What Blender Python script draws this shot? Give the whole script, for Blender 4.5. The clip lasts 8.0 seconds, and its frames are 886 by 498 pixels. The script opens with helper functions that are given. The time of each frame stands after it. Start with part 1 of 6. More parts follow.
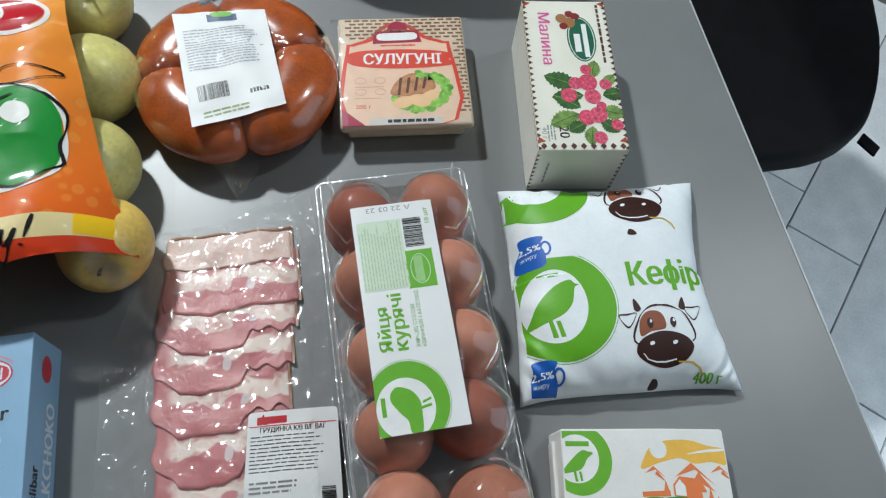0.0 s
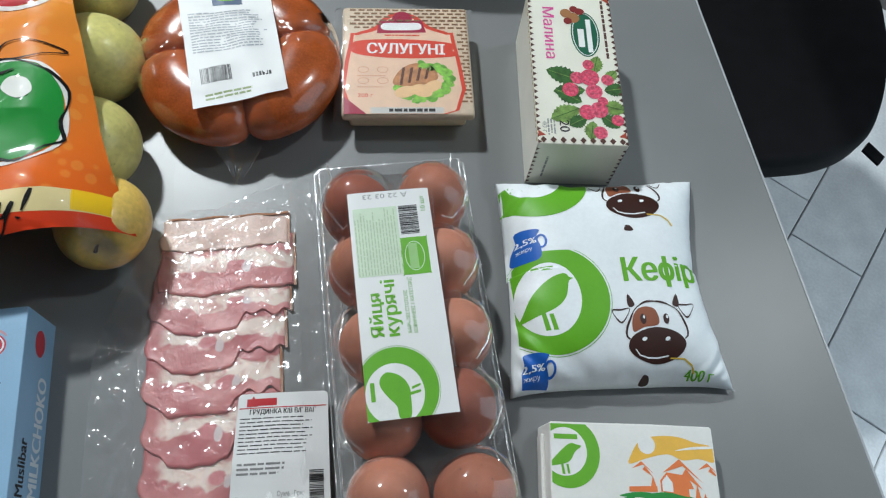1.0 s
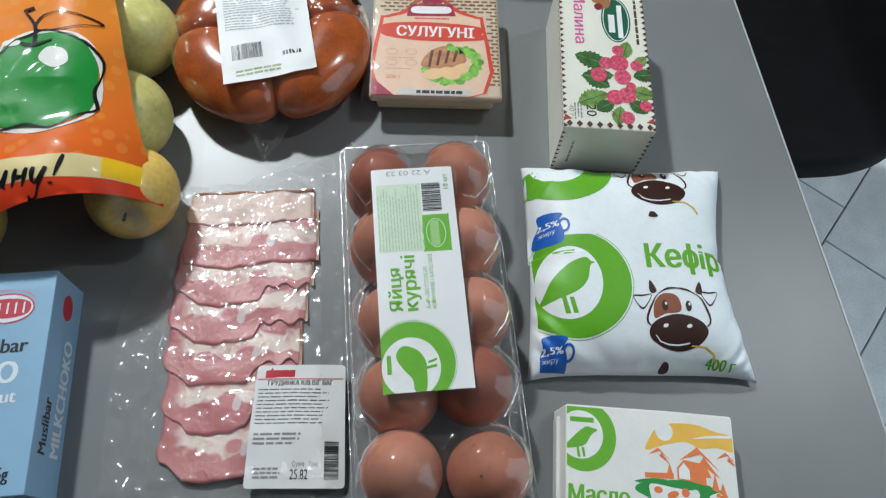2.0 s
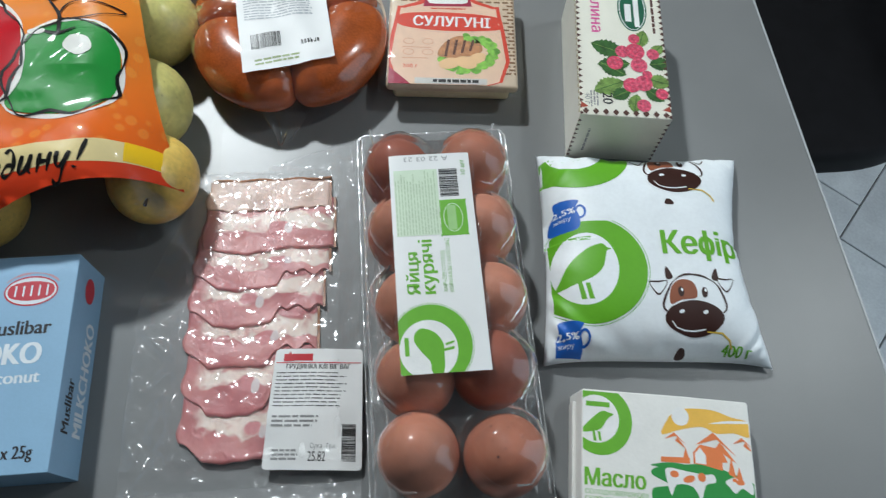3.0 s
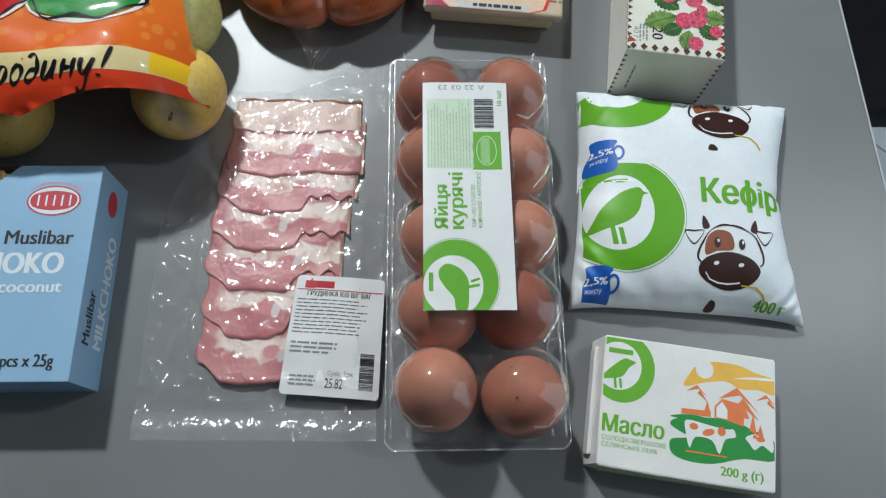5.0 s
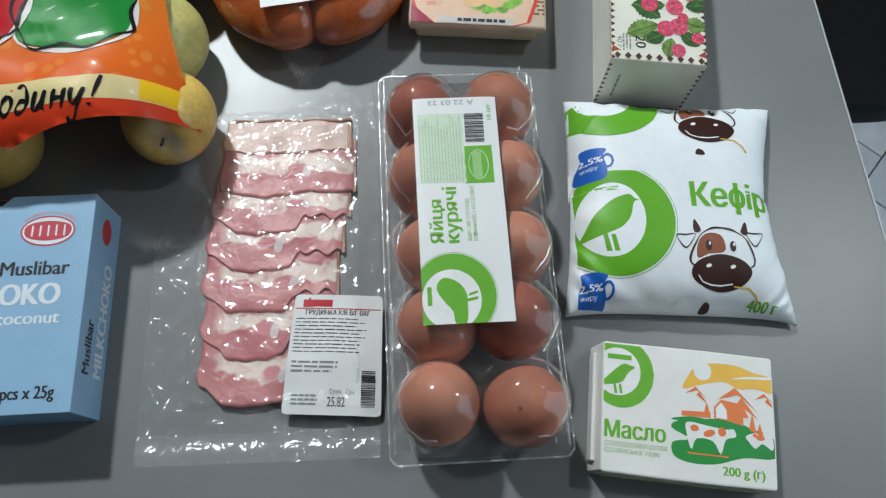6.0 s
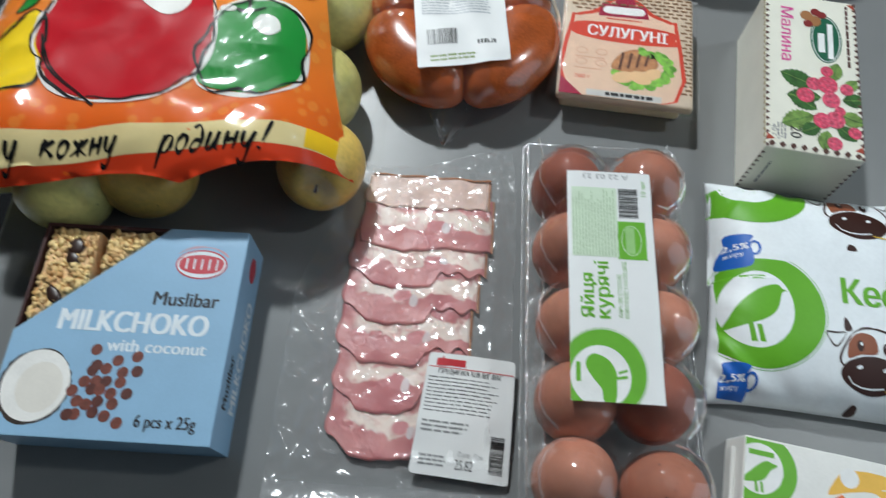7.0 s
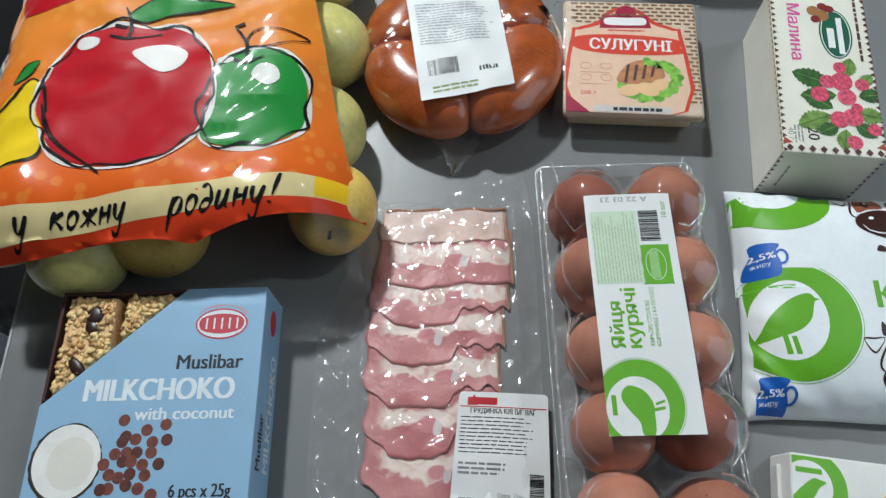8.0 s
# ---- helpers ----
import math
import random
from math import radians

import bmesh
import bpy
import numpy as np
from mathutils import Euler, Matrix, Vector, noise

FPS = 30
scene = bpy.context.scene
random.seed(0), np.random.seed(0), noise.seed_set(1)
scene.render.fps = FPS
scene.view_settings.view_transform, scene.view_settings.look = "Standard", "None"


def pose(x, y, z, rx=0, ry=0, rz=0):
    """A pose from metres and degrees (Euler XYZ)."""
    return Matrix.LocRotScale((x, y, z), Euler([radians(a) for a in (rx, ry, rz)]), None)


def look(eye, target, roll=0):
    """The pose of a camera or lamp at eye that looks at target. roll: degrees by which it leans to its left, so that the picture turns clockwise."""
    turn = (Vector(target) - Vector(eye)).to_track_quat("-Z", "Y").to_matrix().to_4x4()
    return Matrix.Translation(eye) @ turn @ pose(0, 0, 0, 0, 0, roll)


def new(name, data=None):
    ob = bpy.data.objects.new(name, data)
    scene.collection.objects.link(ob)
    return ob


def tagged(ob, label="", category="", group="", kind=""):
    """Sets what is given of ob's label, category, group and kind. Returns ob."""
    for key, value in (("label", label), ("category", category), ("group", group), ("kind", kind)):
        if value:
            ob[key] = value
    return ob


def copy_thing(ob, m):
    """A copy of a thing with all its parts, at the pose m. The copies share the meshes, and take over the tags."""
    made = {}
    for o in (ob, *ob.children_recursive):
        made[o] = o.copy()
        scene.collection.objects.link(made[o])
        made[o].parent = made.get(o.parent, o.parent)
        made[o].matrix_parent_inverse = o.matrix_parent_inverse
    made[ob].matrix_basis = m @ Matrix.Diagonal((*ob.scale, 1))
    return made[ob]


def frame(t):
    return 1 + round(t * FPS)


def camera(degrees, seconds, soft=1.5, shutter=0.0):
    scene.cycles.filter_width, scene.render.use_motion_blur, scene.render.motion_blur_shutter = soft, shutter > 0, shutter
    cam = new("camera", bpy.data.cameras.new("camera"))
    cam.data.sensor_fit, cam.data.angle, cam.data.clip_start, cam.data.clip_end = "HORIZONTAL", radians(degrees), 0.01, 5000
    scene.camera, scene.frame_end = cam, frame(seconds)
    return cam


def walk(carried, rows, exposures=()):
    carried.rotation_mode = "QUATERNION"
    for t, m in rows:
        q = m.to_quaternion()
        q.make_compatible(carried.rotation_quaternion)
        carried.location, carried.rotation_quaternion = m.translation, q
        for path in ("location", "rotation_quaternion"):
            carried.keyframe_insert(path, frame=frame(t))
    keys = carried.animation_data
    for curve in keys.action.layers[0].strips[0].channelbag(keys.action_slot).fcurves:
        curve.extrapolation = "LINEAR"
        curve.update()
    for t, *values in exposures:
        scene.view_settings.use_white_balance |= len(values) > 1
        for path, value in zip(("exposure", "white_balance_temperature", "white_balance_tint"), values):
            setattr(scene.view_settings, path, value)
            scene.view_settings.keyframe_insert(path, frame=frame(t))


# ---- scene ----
cam = camera(64.5, 8.0, soft=1.2, shutter=0.5)
PATH = [
    (0, (0.08, 0.12, 1.176), (0.122, 0.976, -0.631), 7.8),
    (0.5, (0.083, 0.114, 1.179), (0.096, 0.979, -0.624), 7.4),
    (1, (0.086, 0.114, 1.174), (0.116, 0.97, -0.633), 9.0),
    (1.5, (0.087, 0.109, 1.172), (0.115, 0.988, -0.624), 9.1),
    (1.7, (0.092, 0.107, 1.169), (0.056, 0.968, -0.636), 6.0),
    (2.8, (0.092, 0.088, 1.168), (0.028, 0.935, -0.642), 5.6),
    (3, (0.09, 0.091, 1.167), (0.009, 0.944, -0.641), 4.3),
    (3.5, (0.071, 0.095, 1.161), (-0.032, 0.895, -0.669), 4.2),
    (4, (0.075, 0.09, 1.16), (0.043, 0.769, -0.721), 8.6),
    (4.5, (0.084, 0.096, 1.157), (-0.006, 0.768, -0.724), 5.7),
    (4.7, (0.086, 0.095, 1.156), (-0.014, 0.759, -0.728), 5.4),
    (5.8, (0.082, 0.097, 1.158), (-0.017, 0.794, -0.714), 3.0),
    (6, (0.08, 0.096, 1.16), (0.008, 0.796, -0.713), 5.1),
    (6.5, (0.051, 0.09, 1.157), (-0.084, 0.822, -0.699), 2.7),
    (7, (0.023, 0.09, 1.162), (-0.206, 0.887, -0.658), 1.4),
    (7.5, (0.008, 0.102, 1.169), (-0.284, 0.91, -0.637), -4.9),
    (8, (0.012, 0.112, 1.165), (-0.245, 0.896, -0.657), -5.5),
]
walk(cam, [(t, look(eye, target, roll)) for t, eye, target, roll in PATH])

# ---- world and lamps ----
TOP = 0.75          # height of the table top
CEIL = 2.55
world = bpy.data.worlds.new("world")
scene.world = world
world.use_nodes = True
sky = world.node_tree.nodes.new("ShaderNodeTexSky")
sky.sky_type, sky.sun_disc, sky.sun_elevation = "NISHITA", False, radians(20)
world.node_tree.links.new(sky.outputs[0], world.node_tree.nodes["Background"].inputs[0])
world.node_tree.nodes["Background"].inputs[1].default_value = 0.05


def ceiling_lamp_light(x, y, watts, size, colour=(0.885, 0.965, 1.0)):
    data = bpy.data.lights.new("ceiling_lamp_light", "AREA")
    data.shape, data.size, data.energy, data.color = "DISK", size, watts, colour
    ob = new("ceiling_lamp_light", data)
    ob.matrix_world = pose(x, y, CEIL - 0.045)
    return ob


# the second lamp is an unseen fill, added to brighten the right side
LAMPS = [(-0.92, 1.5, 60, 0.16), (1.15, 1.0, 9, 0.16)]
for lamp_x, lamp_y, watts, size in LAMPS:
    ceiling_lamp_light(lamp_x, lamp_y, watts, size)
scene.view_settings.exposure = 0.0

ADDED_OPENING = (-0.3, 0.8, 0.04, 2.1)      # unseen door opening added in the east wall for side light: y and z
# bluish area lamp added in the opening to brighten the table's right side
daylight = bpy.data.lights.new("window_daylight", "AREA")
daylight.shape, daylight.size, daylight.size_y, daylight.energy, daylight.color = "RECTANGLE", 1.98, 1.0, 8, (0.68, 0.86, 1.0)
new("window_daylight", daylight).matrix_world = pose(1.34, 0.25, 1.07, 0, 90, 0)

# ---- helpers for meshes and materials ----


def part(name, bm, material, parent=None, label="", smooth=False):
    """Links a bmesh as one mesh object, under a thing or a part."""
    mesh = bpy.data.meshes.new(name)
    bm.to_mesh(mesh)
    bm.free()
    for poly in mesh.polygons:
        poly.use_smooth = smooth
    if material:
        mesh.materials.append(material)
    ob = new(name, mesh)
    ob.parent = parent
    if label:
        ob["label"] = label
    return ob


def thing(name, m, label, category, group="", kind=""):
    ob = new(name)
    ob.empty_display_size = 0.02
    ob.matrix_world = m
    return tagged(ob, label, category, group, kind)


def box_bm(x0, x1, y0, y1, z0, z1, bevel=0.0, segments=2):
    bm = bmesh.new()
    bmesh.ops.create_cube(bm, size=1, matrix=Matrix.Translation(((x0 + x1) / 2, (y0 + y1) / 2, (z0 + z1) / 2)) @ Matrix.Diagonal((x1 - x0, y1 - y0, z1 - z0, 1)))
    if bevel:
        bmesh.ops.bevel(bm, geom=bm.edges[:], offset=bevel, segments=segments, profile=0.5, affect="EDGES")
    return bm


def nodes_of(name):
    mat = bpy.data.materials.new(name)
    mat.use_nodes = True
    tree = mat.node_tree
    return mat, tree, tree.nodes["Principled BSDF"]


def add(tree, kind, **inputs):
    node = tree.nodes.new(kind)
    for key, value in inputs.items():
        node.inputs[key.replace("_", " ")].default_value = value
    return node


def plain(name, colour, rough=0.5, metal=0.0, vary=0.12, scale=60.0, bump=0.1, fine=900.0, spec=0.5, sub=0.0, coat=0.0):
    """A surface with variation of colour at two scales and a fine relief."""
    mat, tree, bsdf = nodes_of(name)
    link = tree.links.new
    where = tree.nodes.new("ShaderNodeTexCoord")
    big, small = add(tree, "ShaderNodeTexNoise", Scale=scale, Detail=4.0), add(tree, "ShaderNodeTexNoise", Scale=fine, Detail=2.0)
    for tex in (big, small):
        link(where.outputs["Object"], tex.inputs["Vector"])
    mix = add(tree, "ShaderNodeMath")
    mix.operation = "MULTIPLY_ADD"
    mix.inputs[1].default_value, mix.inputs[2].default_value = 0.5, 0.0
    link(small.outputs[0], mix.inputs[0])
    both = add(tree, "ShaderNodeMath")
    both.operation = "ADD"
    link(big.outputs[0], both.inputs[0])
    link(mix.outputs[0], both.inputs[1])
    ramp = tree.nodes.new("ShaderNodeValToRGB")
    dark = [max(0.0, c * (1 - vary)) for c in colour]
    light = [min(1.0, c * (1 + vary)) for c in colour]
    ramp.color_ramp.elements[0].position, ramp.color_ramp.elements[1].position = 0.5, 1.0
    ramp.color_ramp.elements[0].color, ramp.color_ramp.elements[1].color = (*dark, 1), (*light, 1)
    link(both.outputs[0], ramp.inputs[0])
    link(ramp.outputs[0], bsdf.inputs["Base Color"])
    bsdf.inputs["Roughness"].default_value = rough
    bsdf.inputs["Metallic"].default_value = metal
    bsdf.inputs["Specular IOR Level"].default_value = spec
    bsdf.inputs["Coat Weight"].default_value = coat
    bsdf.inputs["Coat Roughness"].default_value = 0.08
    if sub:
        bsdf.inputs["Subsurface Weight"].default_value = sub
        bsdf.inputs["Subsurface Radius"].default_value = (0.008, 0.004, 0.002)
        bsdf.inputs["Subsurface Scale"].default_value = 1.0
    if bump:
        relief = add(tree, "ShaderNodeBump", Strength=bump, Distance=0.0006)
        link(both.outputs[0], relief.inputs["Height"])
        link(relief.outputs[0], bsdf.inputs["Normal"])
    return mat


def smooth_loop(points, steps=6):
    """A closed, rounded outline through a few points (Catmull-Rom)."""
    out, n = [], len(points)
    for i in range(n):
        a, b, c, d = (Vector(points[(i + k) % n]) for k in (-1, 0, 1, 2))
        for s in range(steps):
            t = s / steps
            out.append(0.5 * (2 * b + (c - a) * t + (2 * a - 5 * b + 4 * c - d) * t * t + (3 * b - a - 3 * c + d) * t**3))
    return [(p.x, p.y) for p in out]


def oval(cx, cy, rx, ry, turn=0.0, n=28):
    c, s = math.cos(radians(turn)), math.sin(radians(turn))
    pts = [(rx * math.cos(2 * math.pi * k / n), ry * math.sin(2 * math.pi * k / n)) for k in range(n)]
    return [(cx + c * x - s * y, cy + s * x + c * y) for x, y in pts]


def rect(x0, x1, y0, y1):
    return [(x0, y0), (x1, y0), (x1, y1), (x0, y1)]


def shapes(outlines):
    """A flat bmesh of outlines in millimetres."""
    bm = bmesh.new()
    for k, pts in enumerate(outlines):
        bm.faces.new([bm.verts.new((x, y, 0.005 * k if k < 60 else 0)) for x, y in pts])
    bmesh.ops.triangulate(bm, faces=bm.faces[:])
    return bm


def stroke(path, width, closed=True):
    """A line of some width in millimetres along a path, a little uneven as if drawn by hand."""
    bm = bmesh.new()
    n, pairs = len(path), []
    for i, p in enumerate(path):
        a = Vector(path[(i - 1) % n] if closed or i else p)
        b = Vector(path[(i + 1) % n] if closed or i < n - 1 else p)
        d = (b - a).normalized()
        w = width * (0.75 + 0.35 * math.sin(i * 0.55)) / 2
        pairs.append([bm.verts.new((p[0] - d.y * w, p[1] + d.x * w, 0)), bm.verts.new((p[0] + d.y * w, p[1] - d.x * w, 0))])
    for i in range(n if closed else n - 1):
        (a, b), (c, d) = pairs[i], pairs[(i + 1) % n]
        bm.faces.new((a, b, d, c))
    return bm


def ring(cx, cy, rx, ry, width, n=40):
    bm = bmesh.new()
    outer, inner = oval(cx, cy, rx, ry, n=n), oval(cx, cy, rx - width, ry - width, n=n)
    a, b = [bm.verts.new((*p, 0)) for p in outer], [bm.verts.new((*p, 0)) for p in inner]
    for i in range(n):
        bm.faces.new((a[i], a[(i + 1) % n], b[(i + 1) % n], b[i]))
    return bm


def words(body, x, y, length, height, turn=0.0, shear=0.0, weight=0.0):
    """Lettering with the built-in font: baseline start, length along the line and capital height in millimetres."""
    def glyphs(text):
        data = bpy.data.curves.new("lettering", "FONT")
        data.body, data.resolution_u = text, 4
        ob = bpy.data.objects.new("lettering", data)
        mesh = bpy.data.meshes.new_from_object(ob)
        made = bmesh.new()
        made.from_mesh(mesh)
        bpy.data.objects.remove(ob)
        bpy.data.curves.remove(data)
        bpy.data.meshes.remove(mesh)
        return made

    # two letters of the font fill badly: they are put together from stems
    swap = body.replace("н", "п").replace("ф", "о")
    bm = glyphs(swap)
    for k, letter in enumerate(body):
        if letter in "нф":
            upto = glyphs(swap[: k + 1])
            right = max(v.co.x for v in upto.verts)
            upto.free()
            left = right - (0.43 if letter == "н" else 0.5)
            if letter == "н":
                bmesh.ops.delete(bm, geom=[v for v in bm.verts if left - 0.02 < v.co.x < right + 0.02], context="VERTS")
                stems = [rect(left, left + 0.095, 0, 0.54), rect(right - 0.095, right, 0, 0.54), rect(left + 0.095, right - 0.095, 0.235, 0.32)]
                z = 0
            else:
                stems, z = [rect((left + right) / 2 - 0.048, (left + right) / 2 + 0.048, -0.2, 0.74)], 0.03
            for pts in stems:
                bm.faces.new([bm.verts.new((px, py, z)) for px, py in pts])
    for v in bm.verts:
        v.co.x += shear * v.co.y
    x0, x1 = min(v.co.x for v in bm.verts), max(v.co.x for v in bm.verts)
    m = Matrix.Translation((x, y, 0)) @ Matrix.Rotation(radians(turn), 4, "Z") @ Matrix.Diagonal((length / (x1 - x0), height / 0.7, 1, 1)) @ Matrix.Translation((-x0, 0, 0))
    bm.transform(m)
    bmesh.ops.remove_doubles(bm, verts=bm.verts[:], dist=1e-5)
    bmesh.ops.dissolve_degenerate(bm, edges=bm.edges[:], dist=1e-5)
    bmesh.ops.triangulate(bm, faces=bm.faces[:])
    if weight:
        # a heavier face: the same letters again, a hair to each side and above one another
        side = Matrix.Rotation(radians(turn), 3, "Z") @ Vector((weight * height / 0.7, 0, 0))
        for k, d in enumerate((-side, side)):
            more = bmesh.ops.duplicate(bm, geom=bm.faces[:] if k == 0 else first)
            if k == 0:
                first = [g for g in more["geom"]]
            moved = [g for g in more["geom"] if isinstance(g, bmesh.types.BMVert)]
            for v in moved:
                v.co = v.co + d if k == 0 else v.co + 2 * d
                v.co.z += 0.04 * (k + 1) - (0.04 if k else 0)
    return bm


def bars(x, y, length, height, rows, turn=0.0, fill=0.6, seed=1):
    """Lines of unreadable print as rows of short plain bars."""
    rng, bm = random.Random(seed), bmesh.new()
    pitch = height / rows
    for r in range(rows):
        at, end = 0.0, length * rng.uniform(0.8, 1.0)
        while at < end:
            w = min(rng.uniform(2.0, 6.0) * pitch / 2.2, end - at)
            y1 = -r * pitch
            bm.faces.new([bm.verts.new((px, py, 0)) for px, py in rect(at, at + w, y1 - pitch * fill, y1)])
            at += w + pitch * 0.35
    bm.transform(Matrix.Translation((x, y, 0)) @ Matrix.Rotation(radians(turn), 4, "Z"))
    return bm


def stripes(x0, x1, y0, y1, upright=True, seed=3):
    """A block of thin lines of uneven width."""
    rng, out = random.Random(seed), []
    at, end = (x0, x1) if upright else (y0, y1)
    while at < end:
        w = rng.choice((0.25, 0.4, 0.6, 0.8))
        out.append(rect(at, min(at + w, end), y0, y1) if upright else rect(x0, x1, at, min(at + w, end)))
        at += w + rng.choice((0.25, 0.4, 0.6))
    return shapes(out)


def printed(name, bm, material, parent, surface, lift=0.15, step=0.0, clip=None, label="", smooth=False):
    """Lays a flat bmesh (millimetres) on a surface: surface(x, y) gives the height in millimetres. step: cell size for curved ones."""
    if clip:
        for co, no in (((clip[0], 0, 0), (1, 0, 0)), ((clip[1], 0, 0), (-1, 0, 0)), ((0, clip[2], 0), (0, 1, 0)), ((0, clip[3], 0), (0, -1, 0))):
            bmesh.ops.bisect_plane(bm, geom=bm.verts[:] + bm.edges[:] + bm.faces[:], plane_co=co, plane_no=no, clear_inner=True)
    if not bm.faces:
        bm.free()
        return None
    if step:
        for axis in (0, 1):
            lo, hi = min(v.co[axis] for v in bm.verts), max(v.co[axis] for v in bm.verts)
            at = math.ceil(lo / step) * step
            while at < hi:
                co, no = [0, 0, 0], [0, 0, 0]
                co[axis], no[axis] = at, 1
                bmesh.ops.bisect_plane(bm, geom=bm.verts[:] + bm.edges[:] + bm.faces[:], plane_co=co, plane_no=no)
                at += step
        bmesh.ops.triangulate(bm, faces=bm.faces[:])
    for v in bm.verts:
        v.co = Vector((v.co.x, v.co.y, surface(v.co.x, v.co.y) + lift + v.co.z)) * 0.001
    bmesh.ops.recalc_face_normals(bm, faces=bm.faces[:])
    if sum(f.normal.z * f.calc_area() for f in bm.faces) < 0:
        bmesh.ops.reverse_faces(bm, faces=bm.faces[:])
    ob = part(name, bm, material, parent, label, smooth)
    if name in ("small_print", "barcode", "printed_berry_texture", "printed_border", "date_print", "small_icons", "printed_weave", "speckles", "printed_corner"):
        ob["kind"] = "stuff"
    return ob


def side_print(name, bm, material, parent, m, label=""):
    """Flat print (millimetres) laid on an upright face by the matrix m (metres)."""
    bm.transform(m @ Matrix.Scale(0.001, 4))
    ob = part(name, bm, material, parent, label)
    if name in ("printed_border", "small_print"):
        ob["kind"] = "stuff"
    return ob


def sheet_bm(x0, x1, y0, y1, nx, ny, place):
    """A grid in millimetres, bent by place(x, y) -> (x, y, z), all in millimetres."""
    bm = bmesh.new()
    grid = [[bm.verts.new(Vector(place(x0 + (x1 - x0) * i / nx, y0 + (y1 - y0) * j / ny)) * 0.001) for i in range(nx + 1)] for j in range(ny + 1)]
    for j in range(ny):
        for i in range(nx):
            bm.faces.new((grid[j][i], grid[j][i + 1], grid[j + 1][i + 1], grid[j + 1][i]))
    return bm


def crinkle(x, y, size, seed=0.0):
    """Sharp-ridged folds, about -1 to 1."""
    p = Vector((x / size, y / size, seed))
    return 1 - 2 * abs(noise.noise(p)) * 1.6 + 0.5 * noise.noise(p * 2.3)


def slab_from(bm, depth):
    """Gives a one-sided sheet a thickness downwards (metres)."""
    low = bmesh.ops.extrude_face_region(bm, geom=bm.faces[:])
    bmesh.ops.translate(bm, verts=[g for g in low["geom"] if isinstance(g, bmesh.types.BMVert)], vec=(0, 0, depth))
    bmesh.ops.recalc_face_normals(bm, faces=bm.faces[:])
    return bm


def lathe(profile, n=24, squash=(1, 1)):
    """Turns (radius, height) pairs round the z axis."""
    bm = bmesh.new()
    rows = []
    for r, z in profile:
        rows.append([bm.verts.new((r * squash[0] * math.cos(2 * math.pi * k / n), r * squash[1] * math.sin(2 * math.pi * k / n), z)) for k in range(n)])
    for a, b in zip(rows, rows[1:]):
        for k in range(n):
            bm.faces.new((a[k], a[(k + 1) % n], b[(k + 1) % n], b[k]))
    bmesh.ops.remove_doubles(bm, verts=bm.verts[:], dist=1e-6)
    bmesh.ops.recalc_face_normals(bm, faces=bm.faces[:])
    return bm


def prism(outline, z0, z1, bevel=0.0):
    """Extrudes an outline (millimetres) from z0 to z1."""
    bm = bmesh.new()
    low = [bm.verts.new((x * 0.001, y * 0.001, z0 * 0.001)) for x, y in outline]
    high = [bm.verts.new((x * 0.001, y * 0.001, z1 * 0.001)) for x, y in outline]
    bm.faces.new(low[::-1])
    bm.faces.new(high)
    n = len(outline)
    for i in range(n):
        bm.faces.new((low[i], low[(i + 1) % n], high[(i + 1) % n], high[i]))
    if bevel:
        bmesh.ops.bevel(bm, geom=bm.edges[:], offset=bevel * 0.001, segments=2, profile=0.5, affect="EDGES")
    bmesh.ops.recalc_face_normals(bm, faces=bm.faces[:])
    return bm


def flat_at(z):
    return lambda x, y: z

# ---- materials ----
TABLE_GREY = plain("grey_laminate", (0.2, 0.204, 0.204), rough=0.34, vary=0.10, scale=9, fine=1500, bump=0.18)
# colour of the unseen walls, darkened only to throw back less light
LOW_BOUNCE_WALL = plain("low_bounce_wall", (0.13, 0.13, 0.135), rough=0.9, vary=0.06, scale=3, fine=300, bump=0.2)
# white taken down to 0.28 so the unseen ceiling gives less fill
DIMMED_WHITE = plain("dimmed_white", (0.28, 0.28, 0.28), rough=0.9, vary=0.04, scale=3, fine=300, bump=0.2)
BLACK_LEATHER = plain("black_leatherette", (0.004, 0.004, 0.005), rough=0.65, vary=0.3, scale=40, fine=700, bump=0.4, spec=0.12)
BLACK_METAL = plain("black_metal", (0.02, 0.02, 0.02), rough=0.35, metal=0.4)
GROUT = plain("tile_grout", (0.12, 0.12, 0.12), rough=0.9)
EDGE_BAND = plain("pale_edge_band", (0.45, 0.47, 0.48), rough=0.3)
PAPER = plain("white_paper", (0.8, 0.8, 0.79), rough=0.5, vary=0.02, bump=0.06)


def ink(name, colour, rough=0.45, vary=0.06, coat=0.0):
    return plain(name, colour, rough=rough, vary=vary, scale=120, fine=1500, bump=0.03, coat=coat)


def foil(name, colour, rough=0.28, coat=0.25, spec=0.5):
    """Printed plastic foil with fine creases that catch the light."""
    return plain(name, colour, rough=rough, vary=0.05, scale=45, fine=420, bump=0.22, coat=coat, spec=spec)


